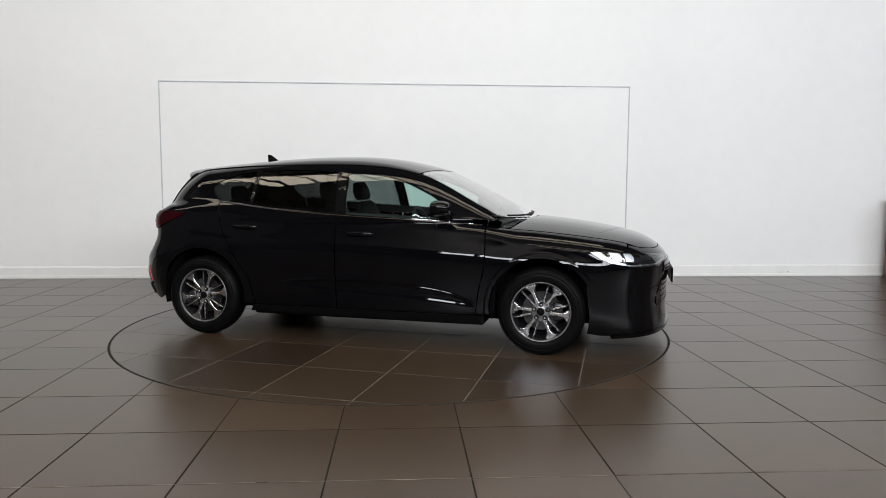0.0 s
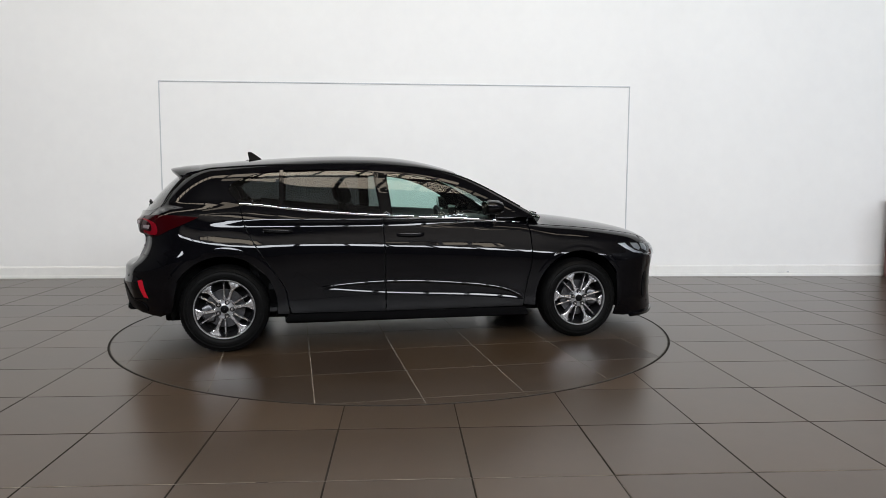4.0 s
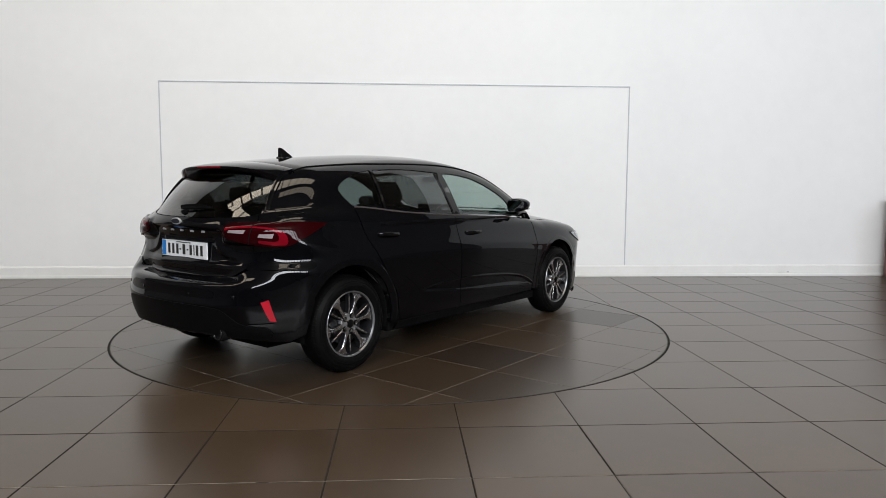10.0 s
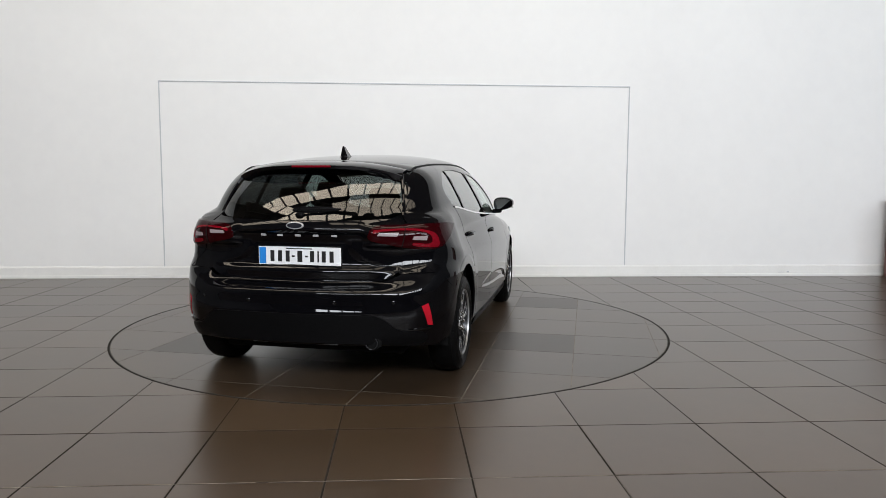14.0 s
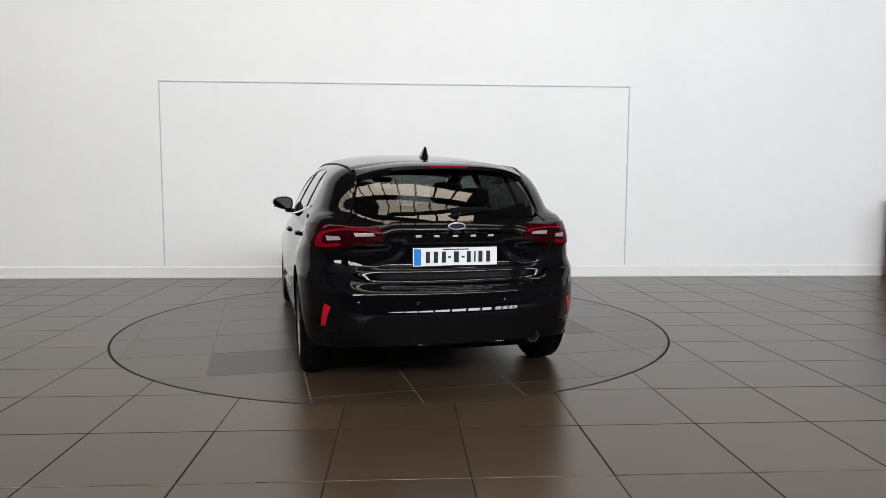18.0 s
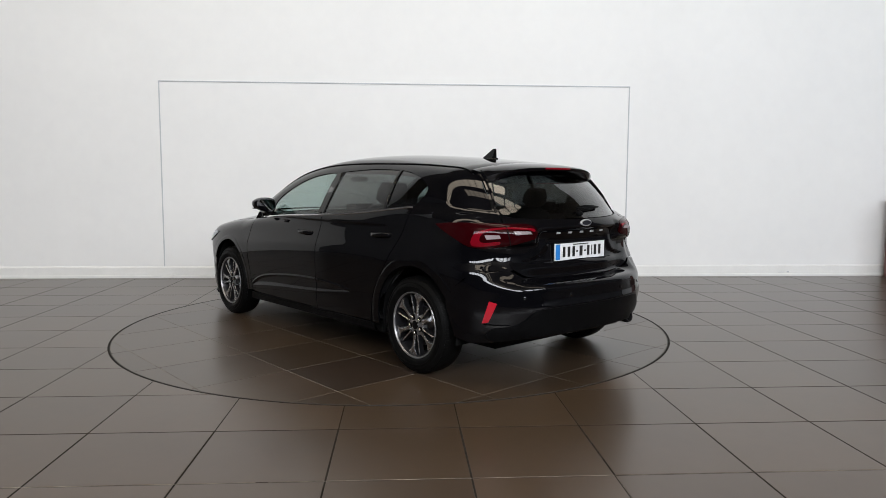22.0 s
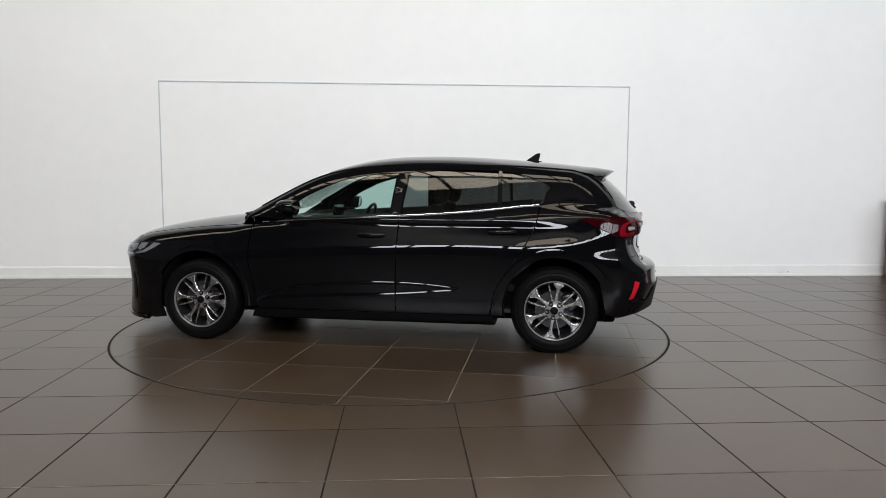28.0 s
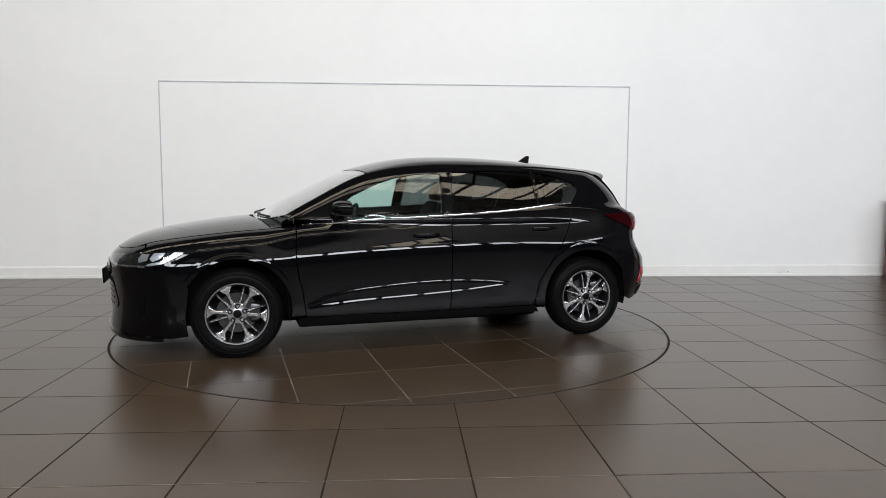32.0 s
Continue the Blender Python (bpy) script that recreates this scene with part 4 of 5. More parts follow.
    pl = part("number_plate", boxes((x - .006, x + .004, -.256, .256, .737, .845), bevel=.003), M_PLATE, car, "white rear number plate with a blue band")
    part("plate_band", boxes((x - .0072, x - .0055, .208, .250, .743, .839)), M_BLUE, pl)
    part("plate_frame", boxes((x - .008, x + .004, -.262, .262, .726, .736), (x - .008, x + .004, -.262, .262, .846, .850)), M_PLASTIC, pl)
    for y0, y1 in ((.150, .186), (.102, .138), (.054, .090), (-.026, .018), (-.098, -.062), (-.122, -.113), (-.170, -.134), (-.218, -.182)):
        yc, hw = (y0 + y1) / 2, (y1 - y0) * .34 if y1 - y0 > .012 else .0045
        part("character_bar", boxes((x - .0075, x - .0055, yc - hw, yc + hw, .757, .822)), M_INK, pl)
    for y0, y1 in ((.028, .046), (-.054, -.036)):
        part("character_bar", boxes((x - .0075, x - .0055, y0, y1, .784, .794)), M_INK, pl)
    part("small_print", boxes((x - .0075, x - .0055, -.08, .08, .831, .837)), M_INK, pl)
    part("small_print", boxes((x - .0092, x - .0078, -.10, .05, .729, .733)), M_GREYLINE, pl)
    # name strip: five plain marks, and an oval badge
    for y in (.222, .116, .004, -.106, -.216):
        p, n = spot("rear", y, .912)
        part("name_mark", boxes((p.x - .005, p.x + .004, y - .017, y + .017, .906, .919), bevel=.002), M_NAME, car, "small chrome mark")
    p, n = spot("rear", .006, .972)
    n = Vector((-1, 0, .02)).normalized()
    m = Matrix.Translation(p + n * .006) @ n.to_track_quat('X', 'Z').to_matrix().to_4x4()
    bd = part("badge", loft([(-.004, 0, 0, .053, .022, 2), (.005, 0, 0, .053, .022, 2), (.008, 0, 0, .049, .0185, 2)], 36, m), M_NAME, car, "plain oval badge with a chrome rim", smooth=True)
    part("badge_face", loft([(.0075, 0, 0, .0455, .0155, 2), (.0095, 0, 0, .044, .0145, 2)], 36, m), M_BADGE, bd, smooth=True)
    # bumper: lower matt insert, reflectors, exhaust, sensors
    half = [(0, .31), (.22, .31), (.45, .305), (.62, .29), (.72, .285), (.77, .32), (.74, .362), (.66, .372), (.60, .392), (.555, .43), (.50, .468), (.30, .480), (0, .482)]
    h2 = [tuple(q) for q in curve2(half, .03, closed=False, corners=(0, 12))]
    full = h2 + [(-u, v) for u, v in h2[::-1]][1:-1]
    full = [(to_wrap("tail", float(tail_c(v)) + .20 * u * u + .26 * u ** 4, u), v) for u, v in full]
    skin("bumper_insert", full, "tail", M_PLASTIC, car, lower_body, step=.03, off=.007, lip=.03, label="matt black lower bumper insert")
    for s in (1, -1):
        q = [(.770, .530), (.732, .516), (.768, .402), (.798, .396)]
        qq = [(s * to_wrap("tail", float(tail_c(v)) + .20 * u * u + .26 * u ** 4, u), v) for u, v in q]
        o = straight(*qq, qq[0], step=.02)[:-1]
        skin("reflector", o, "tail", M_REFLECT, car, lower_body, step=.03, off=.003, lip=.012, label="bright red bumper reflector")
        cs = [(s * to_wrap("tail", float(tail_c(v)) + .20 * u * u + .26 * u ** 4, u), v) for u, v in ((.785, .388), (.66, .384), (.70, .374), (.785, .376))]
        skin("bumper_corner", straight(*cs, cs[0], step=.02)[:-1], "tail", M_GLOSS, car, lower_body, step=.03, off=.009, lip=.012)
        for a in (.23, .56):
            p, n = spot("tail", s * to_wrap("tail", -2.0, a), .545, lower_body)
            m = Matrix.Translation(p) @ n.to_track_quat('X', 'Z').to_matrix().to_4x4()
            part("parking_sensor", loft([(-.004, 0, 0, .010, .010, 2), (.002, 0, 0, .010, .010, 2), (.003, 0, 0, .008, .008, 2)], 16, m), M_GLOSS, car, smooth=True)
    ring = Matrix.Translation((-2.066, -.462, .311)) @ Matrix.Rotation(radians(8), 4, 'Y')
    ex = part("exhaust_tip", tube([ring @ Vector((0, .034 * math.cos(2 * math.pi * i / 36), .034 * math.sin(2 * math.pi * i / 36))) for i in range(36)], .0026, 8, closed=True), M_RIMDARK, car, "round steel exhaust tip", smooth=True)
    bm = lathe([(.033, .0), (.033, -.20), (.001, -.20)], 28)
    for v in bm.verts:
        v.co = ring @ Vector((-v.co.y, v.co.x, v.co.z))
    part("exhaust_pipe", bm, M_DARK, ex, smooth=True)
    part("exhaust_surround", loft([(-2.060, -.462, .311, .042, .041, 2), (-2.05, -.462, .315, .052, .048, 2), (-1.98, -.462, .320, .06, .05, 2)], 28), M_DARK, ex, smooth=True)
    part("tow_cover", boxes((-2.095, -2.05, -.27, .25, .296, .302), bevel=.002), M_STEEL, car)


def build_front_details(car):
    # grille, intake, lip, front plate
    def wr(pts):
        return [(to_wrap("nose", float(nose_c(v)) - .30 * u * u - .26 * u ** 4, u), v) for u, v in pts]
    half = [(0, .655), (.30, .655), (.42, .635), (.40, .56), (.46, .44), (.50, .36), (.40, .33), (0, .325)]
    h2 = [tuple(q) for q in curve2(half, .03, closed=False, corners=(0, 7))]
    full = wr(h2 + [(-u, v) for u, v in h2[::-1]][1:-1])
    gr = skin("grille", full, "nose", M_GLOSS, car, lower_body, step=.03, off=.006, lip=.02, label="gloss black grille with slats")
    for z in (.36, .40, .44, .48, .59, .62):
        ys = np.linspace(-.40, .40, 21)
        pts = []
        for y in ys:
            p, n = spot("nose", to_wrap("nose", 2.2 - .3 * y * y, y), z, lower_body)
            pts.append(p + n * .004)
        part("slat", tube(pts, .006, 6), M_PLASTIC, gr, smooth=True)
    for s in (1, -1):
        q = wr([(.725, .50), (.752, .49), (.762, .40), (.757, .30), (.735, .285), (.722, .38)])
        q = [(s * u, v) for u, v in q]
        skin("side_intake", curve2(q, .02), "nose", M_PLASTIC, car, lower_body, step=.03, off=.004, lip=.02, label="slim black air slit")
    lip_h = wr([(0, .152), (.3, .151), (.55, .147), (.72, .142), (.83, .140)] + [(.83, .158), (.72, .166), (.5, .176), (.3, .182), (0, .184)])
    full = lip_h + [(-u, v) for u, v in lip_h[::-1]][1:-1]
    full = [tuple(q) for q in straight(*full, full[0], step=.03)[:-1]]
    skin("front_lip", full, "nose", M_PAINT, car, lower_body, step=.03, off=.016, lip=.03, label="gloss black front lip")
    pl = part("front_plate", boxes((2.262, 2.275, -.26, .26, .48, .59), bevel=.003), M_PLASTIC, car, "front number plate in a black holder")
    part("plate_face", boxes((2.2755, 2.278, -.255, .255, .486, .584)), M_PLATE, pl)
    # windscreen wipers and scuttle
    for y0, y1, x0 in ((.55, -.05, .0), (-.02, -.60, .0)):
        pts = []
        for i in range(9):
            y = y0 + (y1 - y0) * i / 8
            x = 1.16 - .26 * y * y + .02 * (1 - i / 8)
            z = on_top(x, y)
            pts.append((x, y, z + .009))
        part("windscreen_wiper", tube(pts, .008, 6), M_PLASTIC, car, "black windscreen wiper", smooth=True)
    part("scuttle", loft([(1.02, 0, .88, .64, .02, 4), (1.12, 0, .895, .60, .02, 4), (1.2, 0, .905, .52, .02, 4)], 24), M_PLASTIC, car)


def build_interior(car):
    def seat(x, y, w, rear=False):
        s = part("seat", loft([(x - .28, y, .42, w * .86, .07, 3), (x - .1, y, .44, w, .085, 3), (x + .15, y, .45, w, .085, 3), (x + .24, y, .45, w * .9, .06, 2.6)], 20), M_SEAT, car, "dark cloth seat", smooth=True)
        m = Matrix.Translation((x - .24, y, .46)) @ Matrix.Rotation(radians(-16), 4, 'Y') @ Matrix.Rotation(radians(-90), 4, 'Y')
        part("seat_back", loft([(.0, 0, 0, w * .92, .07, 3), (.15, 0, 0, w, .075, 3), (.4, 0, 0, w, .06, 3.2), (.56, 0, 0, w * .82, .05, 3), (.61, 0, 0, w * .62, .03, 2.6)], 22, m), M_SEAT, s, smooth=True)
        k = .78 if rear else 1.0
        for d in ((0,) if not rear else (-.32, .32)):
            part("headrest", loft([(.60 + .03 * k, d, .01, .10 * k, .035, 2.8), (.60 + .06 * k, d, .01, .135 * k, .05, 3), (.60 + .13 * k, d, .01, .135 * k, .05, 3), (.60 + .19 * k, d, .01, .11 * k, .035, 2.6)], 20, m), M_SEAT, s, smooth=True)
            for q in (-.05, .05):
                part("headrest_post", tube([m @ Vector((.58, d + q, .01)), m @ Vector((.66, d + q, .01))], .006, 8), M_STEEL, s)
    seat(-.02, .36, .25)
    seat(-.02, -.36, .25)
    seat(-.88, 0, .64, True)
    part("dashboard", loft([(.52, 0, .80, .70, .10, 4), (.60, 0, .84, .72, .11, 4), (.80, 0, .84, .70, .10, 4), (1.0, 0, .85, .64, .06, 4)], 28), M_DASH, car, "black dashboard", smooth=True)
    part("centre_screen", boxes((.50, .515, -.14, .14, .90, 1.03), bevel=.006), M_GLOSS, car)
    # steering wheel
    c = Matrix.Translation((.36, -.37, .86)) @ Matrix.Rotation(radians(-24), 4, 'Y')
    sw = part("steering_wheel", tube([c @ Vector((0, .18 * math.cos(2 * math.pi * i / 40), .18 * math.sin(2 * math.pi * i / 40))) for i in range(40)], .015, 10, closed=True), M_DASH, car, "black steering wheel", smooth=True)
    part("steering_hub", loft([(-.02, 0, 0, .05, .045, 2.4), (.0, 0, 0, .07, .06, 2.4), (.05, 0, 0, .05, .05, 2.4), (.2, 0, -.02, .03, .03, 2)], 18, c), M_DASH, sw, smooth=True)
    for a in (0, 180, 270):
        part("steering_spoke", tube([c @ Vector((.0, .03 * math.cos(radians(a)), .03 * math.sin(radians(a)))), c @ Vector((0, .175 * math.cos(radians(a)), .175 * math.sin(radians(a))))], .013, 8), M_DASH, sw, smooth=True)
    part("interior_mirror", loft([(.50, 0, 1.25, .095, .026, 3), (.52, 0, 1.25, .088, .022, 3)], 20), M_GLOSS, car, smooth=True)
    for s in (1, -1):
        q = [(.85, .33), (.85, .90), (.60, .93), (.0, .955), (-.6, .985), (-1.1, 1.02), (-1.25, 1.04), (-1.25, .7), (-.95, .45), (-.85, .33)]
        o = straight(*q, q[0], step=.06)[:-1]
        v, f, rim = fill(o, (), .08)
        p, n = land("side", v, lower_body)
        p = p - n * .07
        p[:, 1] *= s
        me = bpy.data.meshes.new("door_lining")
        me.from_pydata([tuple(t) for t in p], [], [tuple(t) for t in f], shade_flat=False)
        me.materials.append(M_DASH)
        ob = new("door_lining", me)
        ob.parent = car
    # padded caps along the door tops
    xs = np.arange(-1.15, .80, .05)
    p, n = land("side", np.stack([xs, belt_top(xs) + .012], 1), cabin)
    for s in (1, -1):
        bm = bmesh.new()
        rows = [[bm.verts.new((q[0], s * (q[1] + dy), q[2] + dz)) for dy, dz in ((-.012, .004), (-.022, .010), (-.050, .004), (-.060, -.06), (-.012, -.06))] for q in p]
        for a, b in zip(rows, rows[1:]):
            for i in range(5):
                bm.faces.new((a[i], a[(i + 1) % 5], b[(i + 1) % 5], b[i]))
        bm.faces.new(rows[0])
        bm.faces.new(rows[-1][::-1])
        bmesh.ops.recalc_face_normals(bm, faces=bm.faces)
        part("door_cap", bm, M_DASH, car, "black padded door top", smooth=True)
    part("cabin_floor", boxes((-1.3, .95, -.76, .76, .27, .30)), M_DASH, car)
    part("bulkhead", boxes((.95, 1.0, -.74, .74, .27, .88)), M_DARK, car)
    part("parcel_shelf", boxes((-1.92, -1.22, -.60, .60, .90, .93), bevel=.01), M_DASH, car)
    part("boot_tub", boxes((-1.9, -1.3, -.55, .55, .27, .30), (-1.92, -1.90, -.56, .56, .27, .95)), M_DARK, car)

# ---- the showroom ----
def build_room():
    w = new("wall_north")
    tagged(w, "white painted showroom wall with a thin grey outline", "wall", kind="structure")
    part("plaster", boxes((ROOM_L, ROOM_R, WALL_Y, WALL_Y + .2, 0, ROOM_TOP)), M_WALL, w)
    t = .011
    x0, x1, z0, z1 = -2.965, 2.995, .15, 2.47
    part("trim_line", boxes((x0, x1, WALL_Y - .012, WALL_Y, z1 - t, z1)), M_GREYLINE, w)
    part("trim_line", boxes((x0, x0 + t, WALL_Y - .012, WALL_Y, z0, z1 - t)), M_GREYLINE, w)
    part("trim_line", boxes((x1 - t, x1, WALL_Y - .012, WALL_Y, z0, z1 - t)), M_GREYLINE, w)
    b = new("baseboard")
    tagged(b, "white painted skirting board along the wall", "skirting board", kind="structure")
    bm = bmesh.new()
    prof = [(0, .0), (-.022, .0), (-.022, .028), (-.016, .036), (-.016, .13), (-.008, .145), (0, .148)]
    ends = []
    for x in (ROOM_L, ROOM_R):
        ends.append([bm.verts.new((x, WALL_Y + p[0], p[1])) for p in prof])
    for i in range(len(prof)):
        j = (i + 1) % len(prof)
        bm.faces.new((ends[0][i], ends[0][j], ends[1][j], ends[1][i]))
    bmesh.ops.recalc_face_normals(bm, faces=bm.faces)
    part("board", bm, M_TRIMWHITE, b)
    part("cable_clip", boxes((-2.862, -2.828, WALL_Y - .034, WALL_Y - .0215, .004, .052), bevel=.004), M_TRIMWHITE, b, "small white cable clip")
    part("paint_chip", boxes((5.09, 5.17, WALL_Y - .0185, WALL_Y - .0155, .048, .054), bevel=.001), M_GREYLINE, b, "grey chip in the paint")
    part("paint_chip", boxes((5.205, 5.235, WALL_Y - .0185, WALL_Y - .0155, .046, .062), bevel=.001), M_GREYLINE, b, "grey chip in the paint")
    for nm, bx in (("wall_west", (ROOM_L - .2, ROOM_L, ROOM_BACK, WALL_Y + .2, 0, ROOM_TOP)), ("wall_east", (ROOM_R, ROOM_R + .2, ROOM_BACK, WALL_Y + .2, 0, ROOM_TOP))):
        o = part(nm, boxes(bx), M_SIDEWALL, None)
        tagged(o, "plain grey showroom side wall", "wall", kind="structure")
    # wall behind the viewer, with its high glazing
    s = new("wall_south")
    tagged(s, "dark showroom front wall under a band of high windows", "wall", kind="structure")
    x = ROOM_L
    for x0, x1, low, top, watt in WINDOWS:
        part("wall_pier", boxes((x, x0, ROOM_BACK - .2, ROOM_BACK, 0, ROOM_TOP)), M_BACK, s)
        part("wall_lower", boxes((x0, x1, ROOM_BACK - .2, ROOM_BACK, 0, low)), M_BACK, s)
        part("wall_upper", boxes((x0, x1, ROOM_BACK - .2, ROOM_BACK, top, ROOM_TOP)), M_BACK, s)
        bays = round((x1 - x0) / 1.4)
        for k in range(bays + 1):
            xm = x0 + (x1 - x0) * k / bays
            part("mullion", boxes((xm - .06, xm + .06, ROOM_BACK - .15, ROOM_BACK + .06, low, top)), M_BEAM, s)
        mid, high = (x0 + x1) / 2, (low + top) / 2
        window_light("window_light", mid, ROOM_BACK - .12, high, x1 - x0, top - low, (mid, 0, high), watt, (0.872, 0.908, 0.957))
        x = x1
    part("wall_pier", boxes((x, ROOM_R, ROOM_BACK - .2, ROOM_BACK, 0, ROOM_TOP)), M_BACK, s)
    # ceiling with rooflights between dark beams
    c = part("ceiling", boxes((ROOM_L - .2, ROOM_R + .2, ROOM_BACK - .2, WALL_Y + .2, ROOM_TOP, ROOM_TOP + .2)), M_CEIL, None)
    tagged(c, "dim showroom ceiling with bright rooflight strips", "ceiling", kind="structure")
    for y0, y1, x0, x1, watt in ROOFLIGHTS:
        r = new("rooflight_beams")
        tagged(r, "dark steel bars across a bright rooflight", "rooflight", kind="structure")
        x = x0 + .04
        while x < x1 + .1:
            part("bar", boxes((x - .045, x + .045, y0 - .05, y1 + .05, ROOM_TOP - .12, ROOM_TOP - .05)), M_BEAM, r)
            x += .87
        for y in (y0 - .06, y1 + .06):
            part("kerb", boxes((x0 - .1, x1 + .1, y - .05, y + .05, ROOM_TOP - .1, ROOM_TOP)), M_BEAM, r)
        xm, ym = (x0 + x1) / 2, (y0 + y1) / 2
        window_light("rooflight", xm, ym, ROOM_TOP - .02, x1 - x0, y1 - y0, (xm, ym, 0), watt, (1.0, 0.87, 0.70))
    # plain block added for an unidentified reddish darkening at the far right edge
    d = part("maroon_block", boxes((6.48, 7.5, 2.25, 2.88, .0, 1.05), bevel=.03), M_MAROON, None)
    tagged(d, "dark maroon block added against the white wall", "cabinet")


# high windows: x from, x to, sill, head, watts
WINDOWS = ((-6.4, 9.2, 5.0, 7.0, 1500), (9.5, 14.7, 4.6, 7.0, 440))
# y from, y to, x from, x to, watts
# first strip: extra length added west of x -2.2 to brighten the wall's left
ROOFLIGHTS = ((-2.7, -1.4, -10.8, 3.2, 215), (-4.45, -3.35, -2.2, 6.8, 72), (-9.1, -8.6, -2.2, 6.8, 46), (-10.5, -9.9, -2.2, 6.8, 58))


def build_floor():
    fl = new("floor")
    tagged(fl, "brown matt stone floor tiles with dark joints", "floor", kind="structure")
    bm = boxes((ROOM_L, ROOM_R, ROOM_BACK, WALL_Y, -.1, -.0012))
    part("screed", bm, M_GROUT, fl)
    gap = .0030
    h = TILE / 2 - gap
    GX, GY = .338, -3.2302
    me = None
    far = bmesh.new()
    count = 0
    for j in range(-20, 11):
        for i in range(-20, 25):
            cx, cy = GX + (i + .5) * TILE, GY + (j + .5) * TILE
            x0, x1, y0, y1 = cx - h, cx + h, cy - h, min(cy + h, WALL_Y)
            if y1 - y0 < .05 or x0 < ROOM_L or x1 > ROOM_R or y0 < ROOM_BACK:
                continue
            rc = [math.hypot(x, y) for x in (x0, x1) for y in (y0, y1)]
            if max(rc) < DISC_R + .012:
                continue
            nx, ny = min(max(0, x0), x1), min(max(0, y0), y1)
            R = DISC_R + .012
            if math.hypot(nx, ny) < R:
                build_cut_tile(fl, x0, x1, y0, y1, R, True, 0, M_TILE)
                continue
            near = -4.3 < cy and abs(cx) < 5.6 and count < 290
            if near and y1 - y0 > 2 * h - .001:
                if me is None:
                    b = bmesh.new()
                    box(b, -h, h, -h, h, -.02, 0)
                    bmesh.ops.bevel(b, geom=[e for e in b.edges if all(v.co.z > -.001 for v in e.verts)], offset=.0022, segments=1, affect='EDGES')
                    ob = part("tile", b, M_TILE, fl)
                    me = ob.data
                else:
                    ob = new("tile", me)
                    ob.parent = fl
                ob.location = (cx, cy, random.uniform(-.0006, 0))
                count += 1
            else:
                box(far, x0, x1, y0, y1, -.02, -.0003)
    tagged(part("tile_field", far, M_TILE, fl), kind="stuff")
    for x0, x1 in ((-2.9, -.55), (-.5, .95), (1.0, 3.4)):
        part("joint_filler", boxes((x0, x1, GY + .0002, GY + .0028, -.012, -.0004)), M_GROUT_L, fl, "pale grout left in a joint")
    jx = GX + TILE
    part("joint_filler", boxes((jx + .0004, jx + .0028, GY - .6, GY - .006, -.012, -.0004)), M_GROUT_L, fl, "pale grout left in a joint")


def build_cut_tile(parent, x0, x1, y0, y1, R, outside, z, mat):
    """A tile cut by the turntable's circle."""
    sq = straight((x0, y0), (x1, y0), (x1, y1), (x0, y1), (x0, y0), step=.05)[:-1]
    k = 400
    ring = np.array([(R * math.cos(2 * math.pi * i / k), R * math.sin(2 * math.pi * i / k)) for i in range(k)])
    sqa = np.array(sq)
    # walk the square, and follow the circle where it leaves
    dense = []
    m = len(sq)
    for i in range(m):
        a, b = sqa[i], sqa[(i + 1) % m]
        ra, rb = np.hypot(*a), np.hypot(*b)
        if (ra > R) == outside:
            dense.append(a)
        if (ra > R) != (rb > R):
            lo, hi = 0.0, 1.0
            for _ in range(30):
                mid = (lo + hi) / 2
                if (np.hypot(*(a + (b - a) * mid)) > R) == (ra > R):
                    lo = mid
                else:
                    hi = mid
            dense.append(a + (b - a) * lo)
    if len(dense) < 3:
        return
    # put arc points between neighbours that both lie on the circle
    out = []
    for i in range(len(dense)):
        a, b = dense[i], dense[(i + 1) % len(dense)]
        out.append(tuple(a))
        if abs(np.hypot(*a) - R) < 1e-4 and abs(np.hypot(*b) - R) < 1e-4 and np.hypot(*(a - b)) > .03:
            aa, ab = math.atan2(a[1], a[0]), math.atan2(b[1], b[0])
            dlt = (ab - aa + math.pi) % (2 * math.pi) - math.pi
            q = max(1, int(abs(dlt) * R / .04))
            out += [(R * math.cos(aa + dlt * t / q), R * math.sin(aa + dlt * t / q)) for t in range(1, q)]
    bm = bmesh.new()
    top = [bm.verts.new((x, y, z)) for x, y in out]
    low = [bm.verts.new((x, y, z - .02)) for x, y in out]
    try:
        bm.faces.new(top)
    except ValueError:
        bm.free()
        return
    for i in range(len(out)):
        j = (i + 1) % len(out)
        bm.faces.new((top[i], low[i], low[j], top[j]))
    bmesh.ops.recalc_face_normals(bm, faces=bm.faces)
    bmesh.ops.triangulate(bm, faces=[f for f in bm.faces if len(f.verts) > 4])
    part("tile", bm, mat, parent)


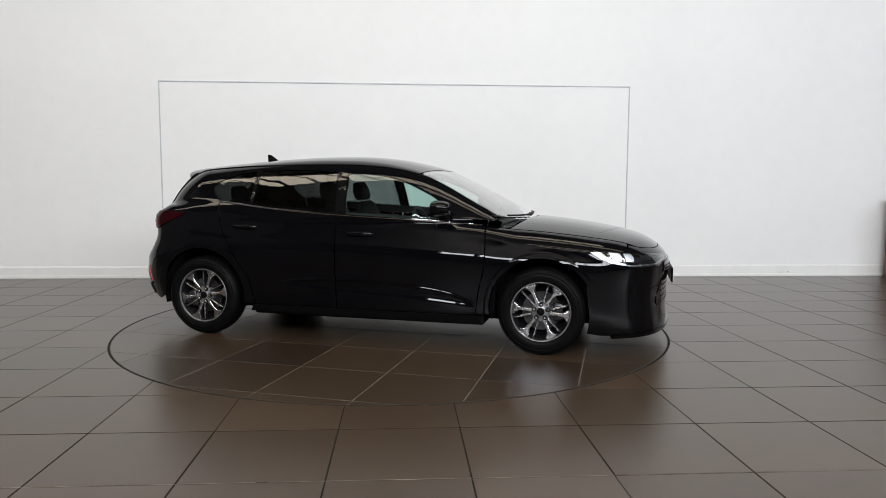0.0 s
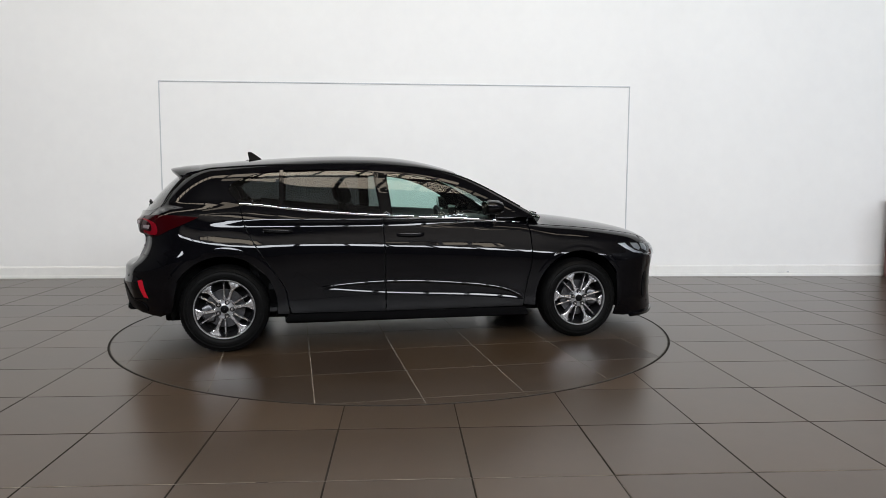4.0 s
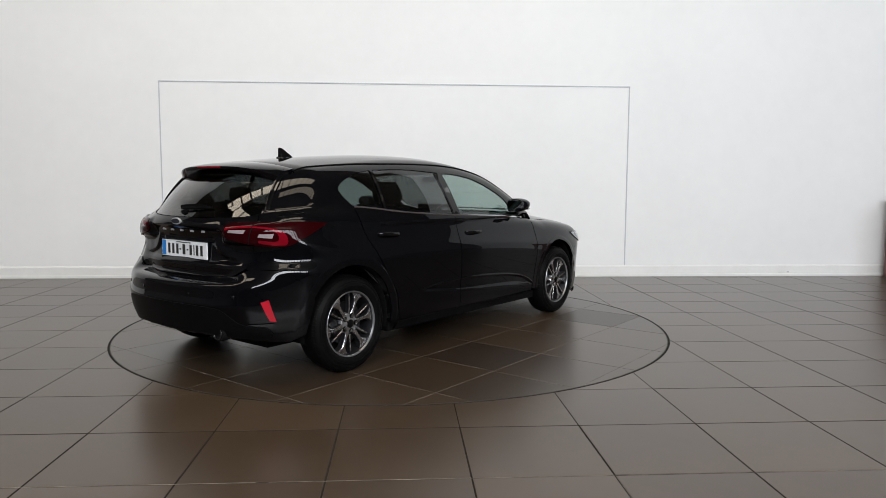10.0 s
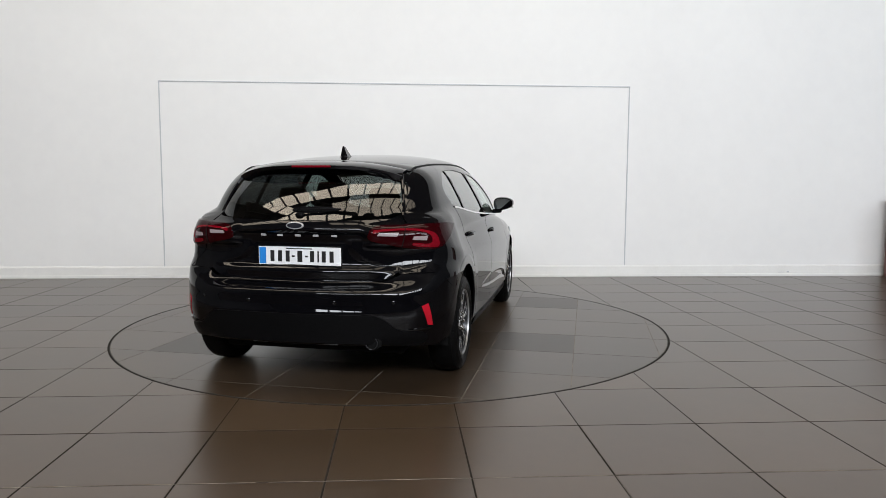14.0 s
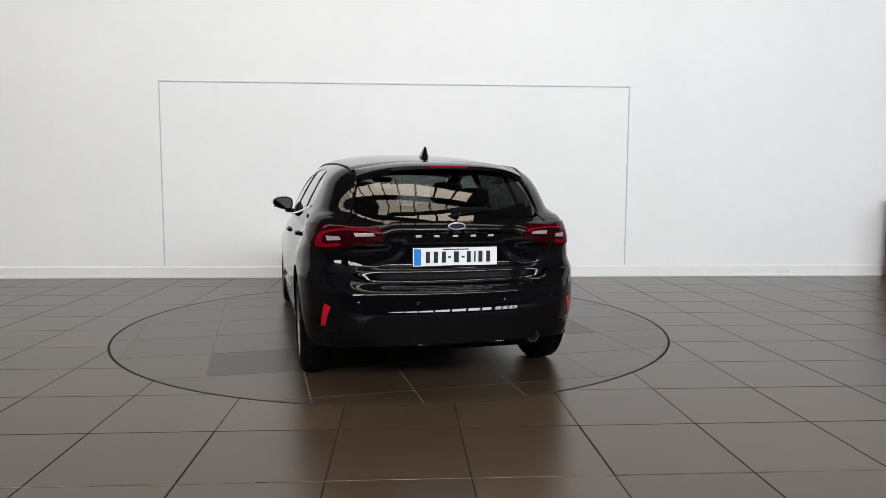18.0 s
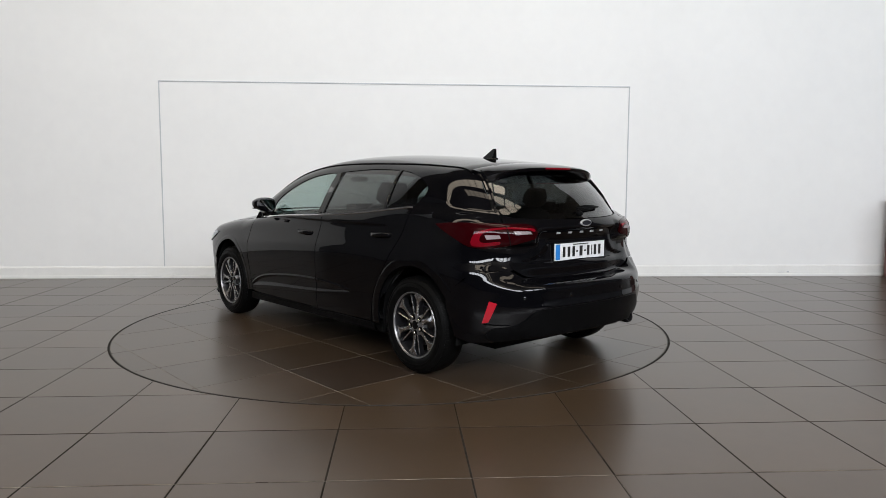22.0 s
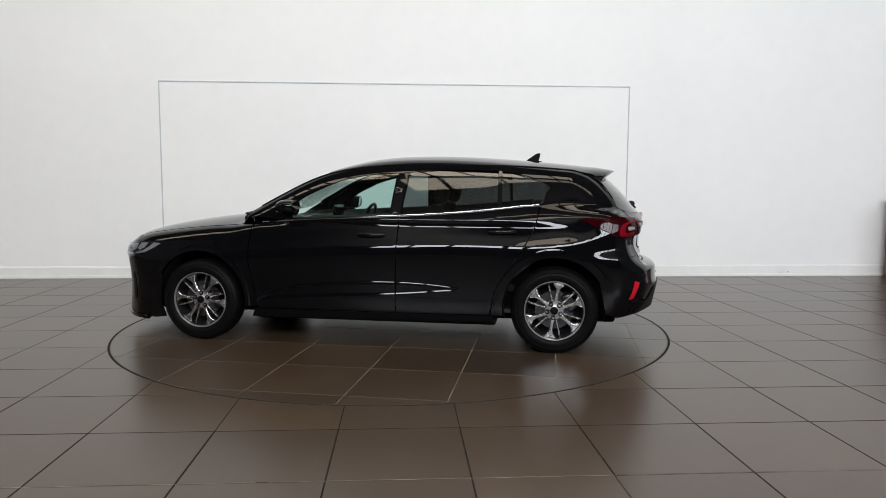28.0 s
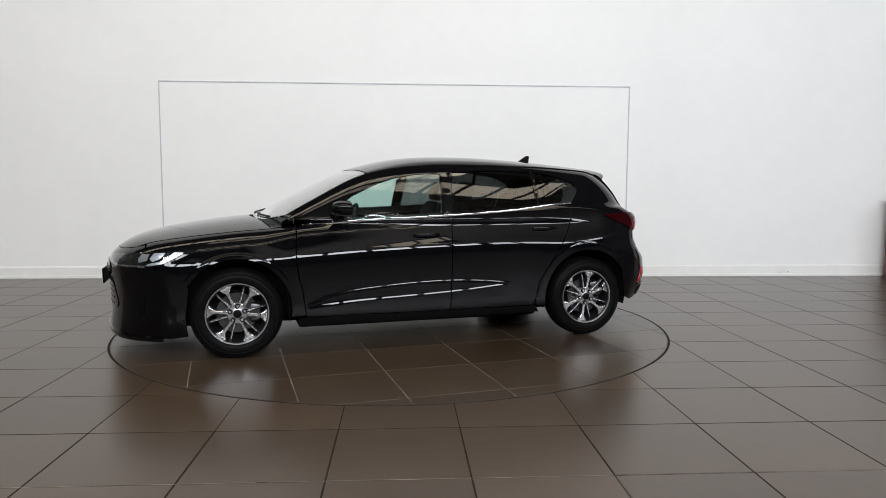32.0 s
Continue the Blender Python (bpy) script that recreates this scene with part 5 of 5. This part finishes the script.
def build_turntable():
    t = new("turntable")
    tagged(t, "round turntable inset in the floor, tiled in brown with pale joints", "turntable")
    bm = lathe([(0.001, -.0010), (DISC_R - .002, -.0010), (DISC_R - .002, -.1), (.001, -.1)], 160)
    for v in bm.verts:
        v.co = Vector((v.co.x, v.co.z, v.co.y))
    bmesh.ops.recalc_face_normals(bm, faces=bm.faces)
    part("plate", bm, M_GROUT_L, t, "pale grouted turntable deck")
    bm = lathe([(DISC_R - .007, -.02), (DISC_R - .007, .0), (DISC_R - .002, .0), (DISC_R - .002, -.02)], 200)
    for v in bm.verts:
        v.co = Vector((v.co.x, v.co.z, v.co.y))
    bmesh.ops.recalc_face_normals(bm, faces=bm.faces)
    part("edge_ring", bm, M_BEAM, t, "dark metal rim")
    h = TILE / 2 - .0028
    DX, DY = DISC_X, DISC_Y
    R = DISC_R - .010
    for j in range(-5, 5):
        for i in range(-5, 5):
            cx, cy = DX + (i + .5) * TILE, DY + (j + .5) * TILE
            x0, x1, y0, y1 = cx - h, cx + h, cy - h, cy + h
            rc = [math.hypot(x, y) for x in (x0, x1) for y in (y0, y1)]
            nx, ny = min(max(0, x0), x1), min(max(0, y0), y1)
            if math.hypot(nx, ny) > R - .02:
                continue
            if max(rc) < R:
                odd = (i, j) in ((-1, -3), (-2, 1), (2, -3))
                part("tile", boxes((x0, x1, y0, y1, -.02, 0)), M_DISCDARK if odd else M_DISCTILE, t, "darker brown replaced tile" if odd else "")
            else:
                build_cut_tile(t, x0, x1, y0, y1, R, False, 0, M_DISCDARK if (i, j) == (2, -3) else M_DISCTILE)
    return t


DISC_X, DISC_Y = -.160, .277

# ---- build ----
build_room()
the_car = build_car()
the_table = build_turntable()
build_floor()


def motions():
    """The turntable carries the car round at an even pace."""
    rows_t, rows_c = [], []
    for k in range(17):
        t = 2.0 * k
        turn = pose(0, 0, 0, 0, 0, TURN_START + TURN_RATE * t)
        rows_t.append((t, turn))
        rows_c.append((t, turn @ pose(-.0045, .0347, .001)))
    walk(the_table, rows_t)
    walk(the_car, rows_c)


motions()
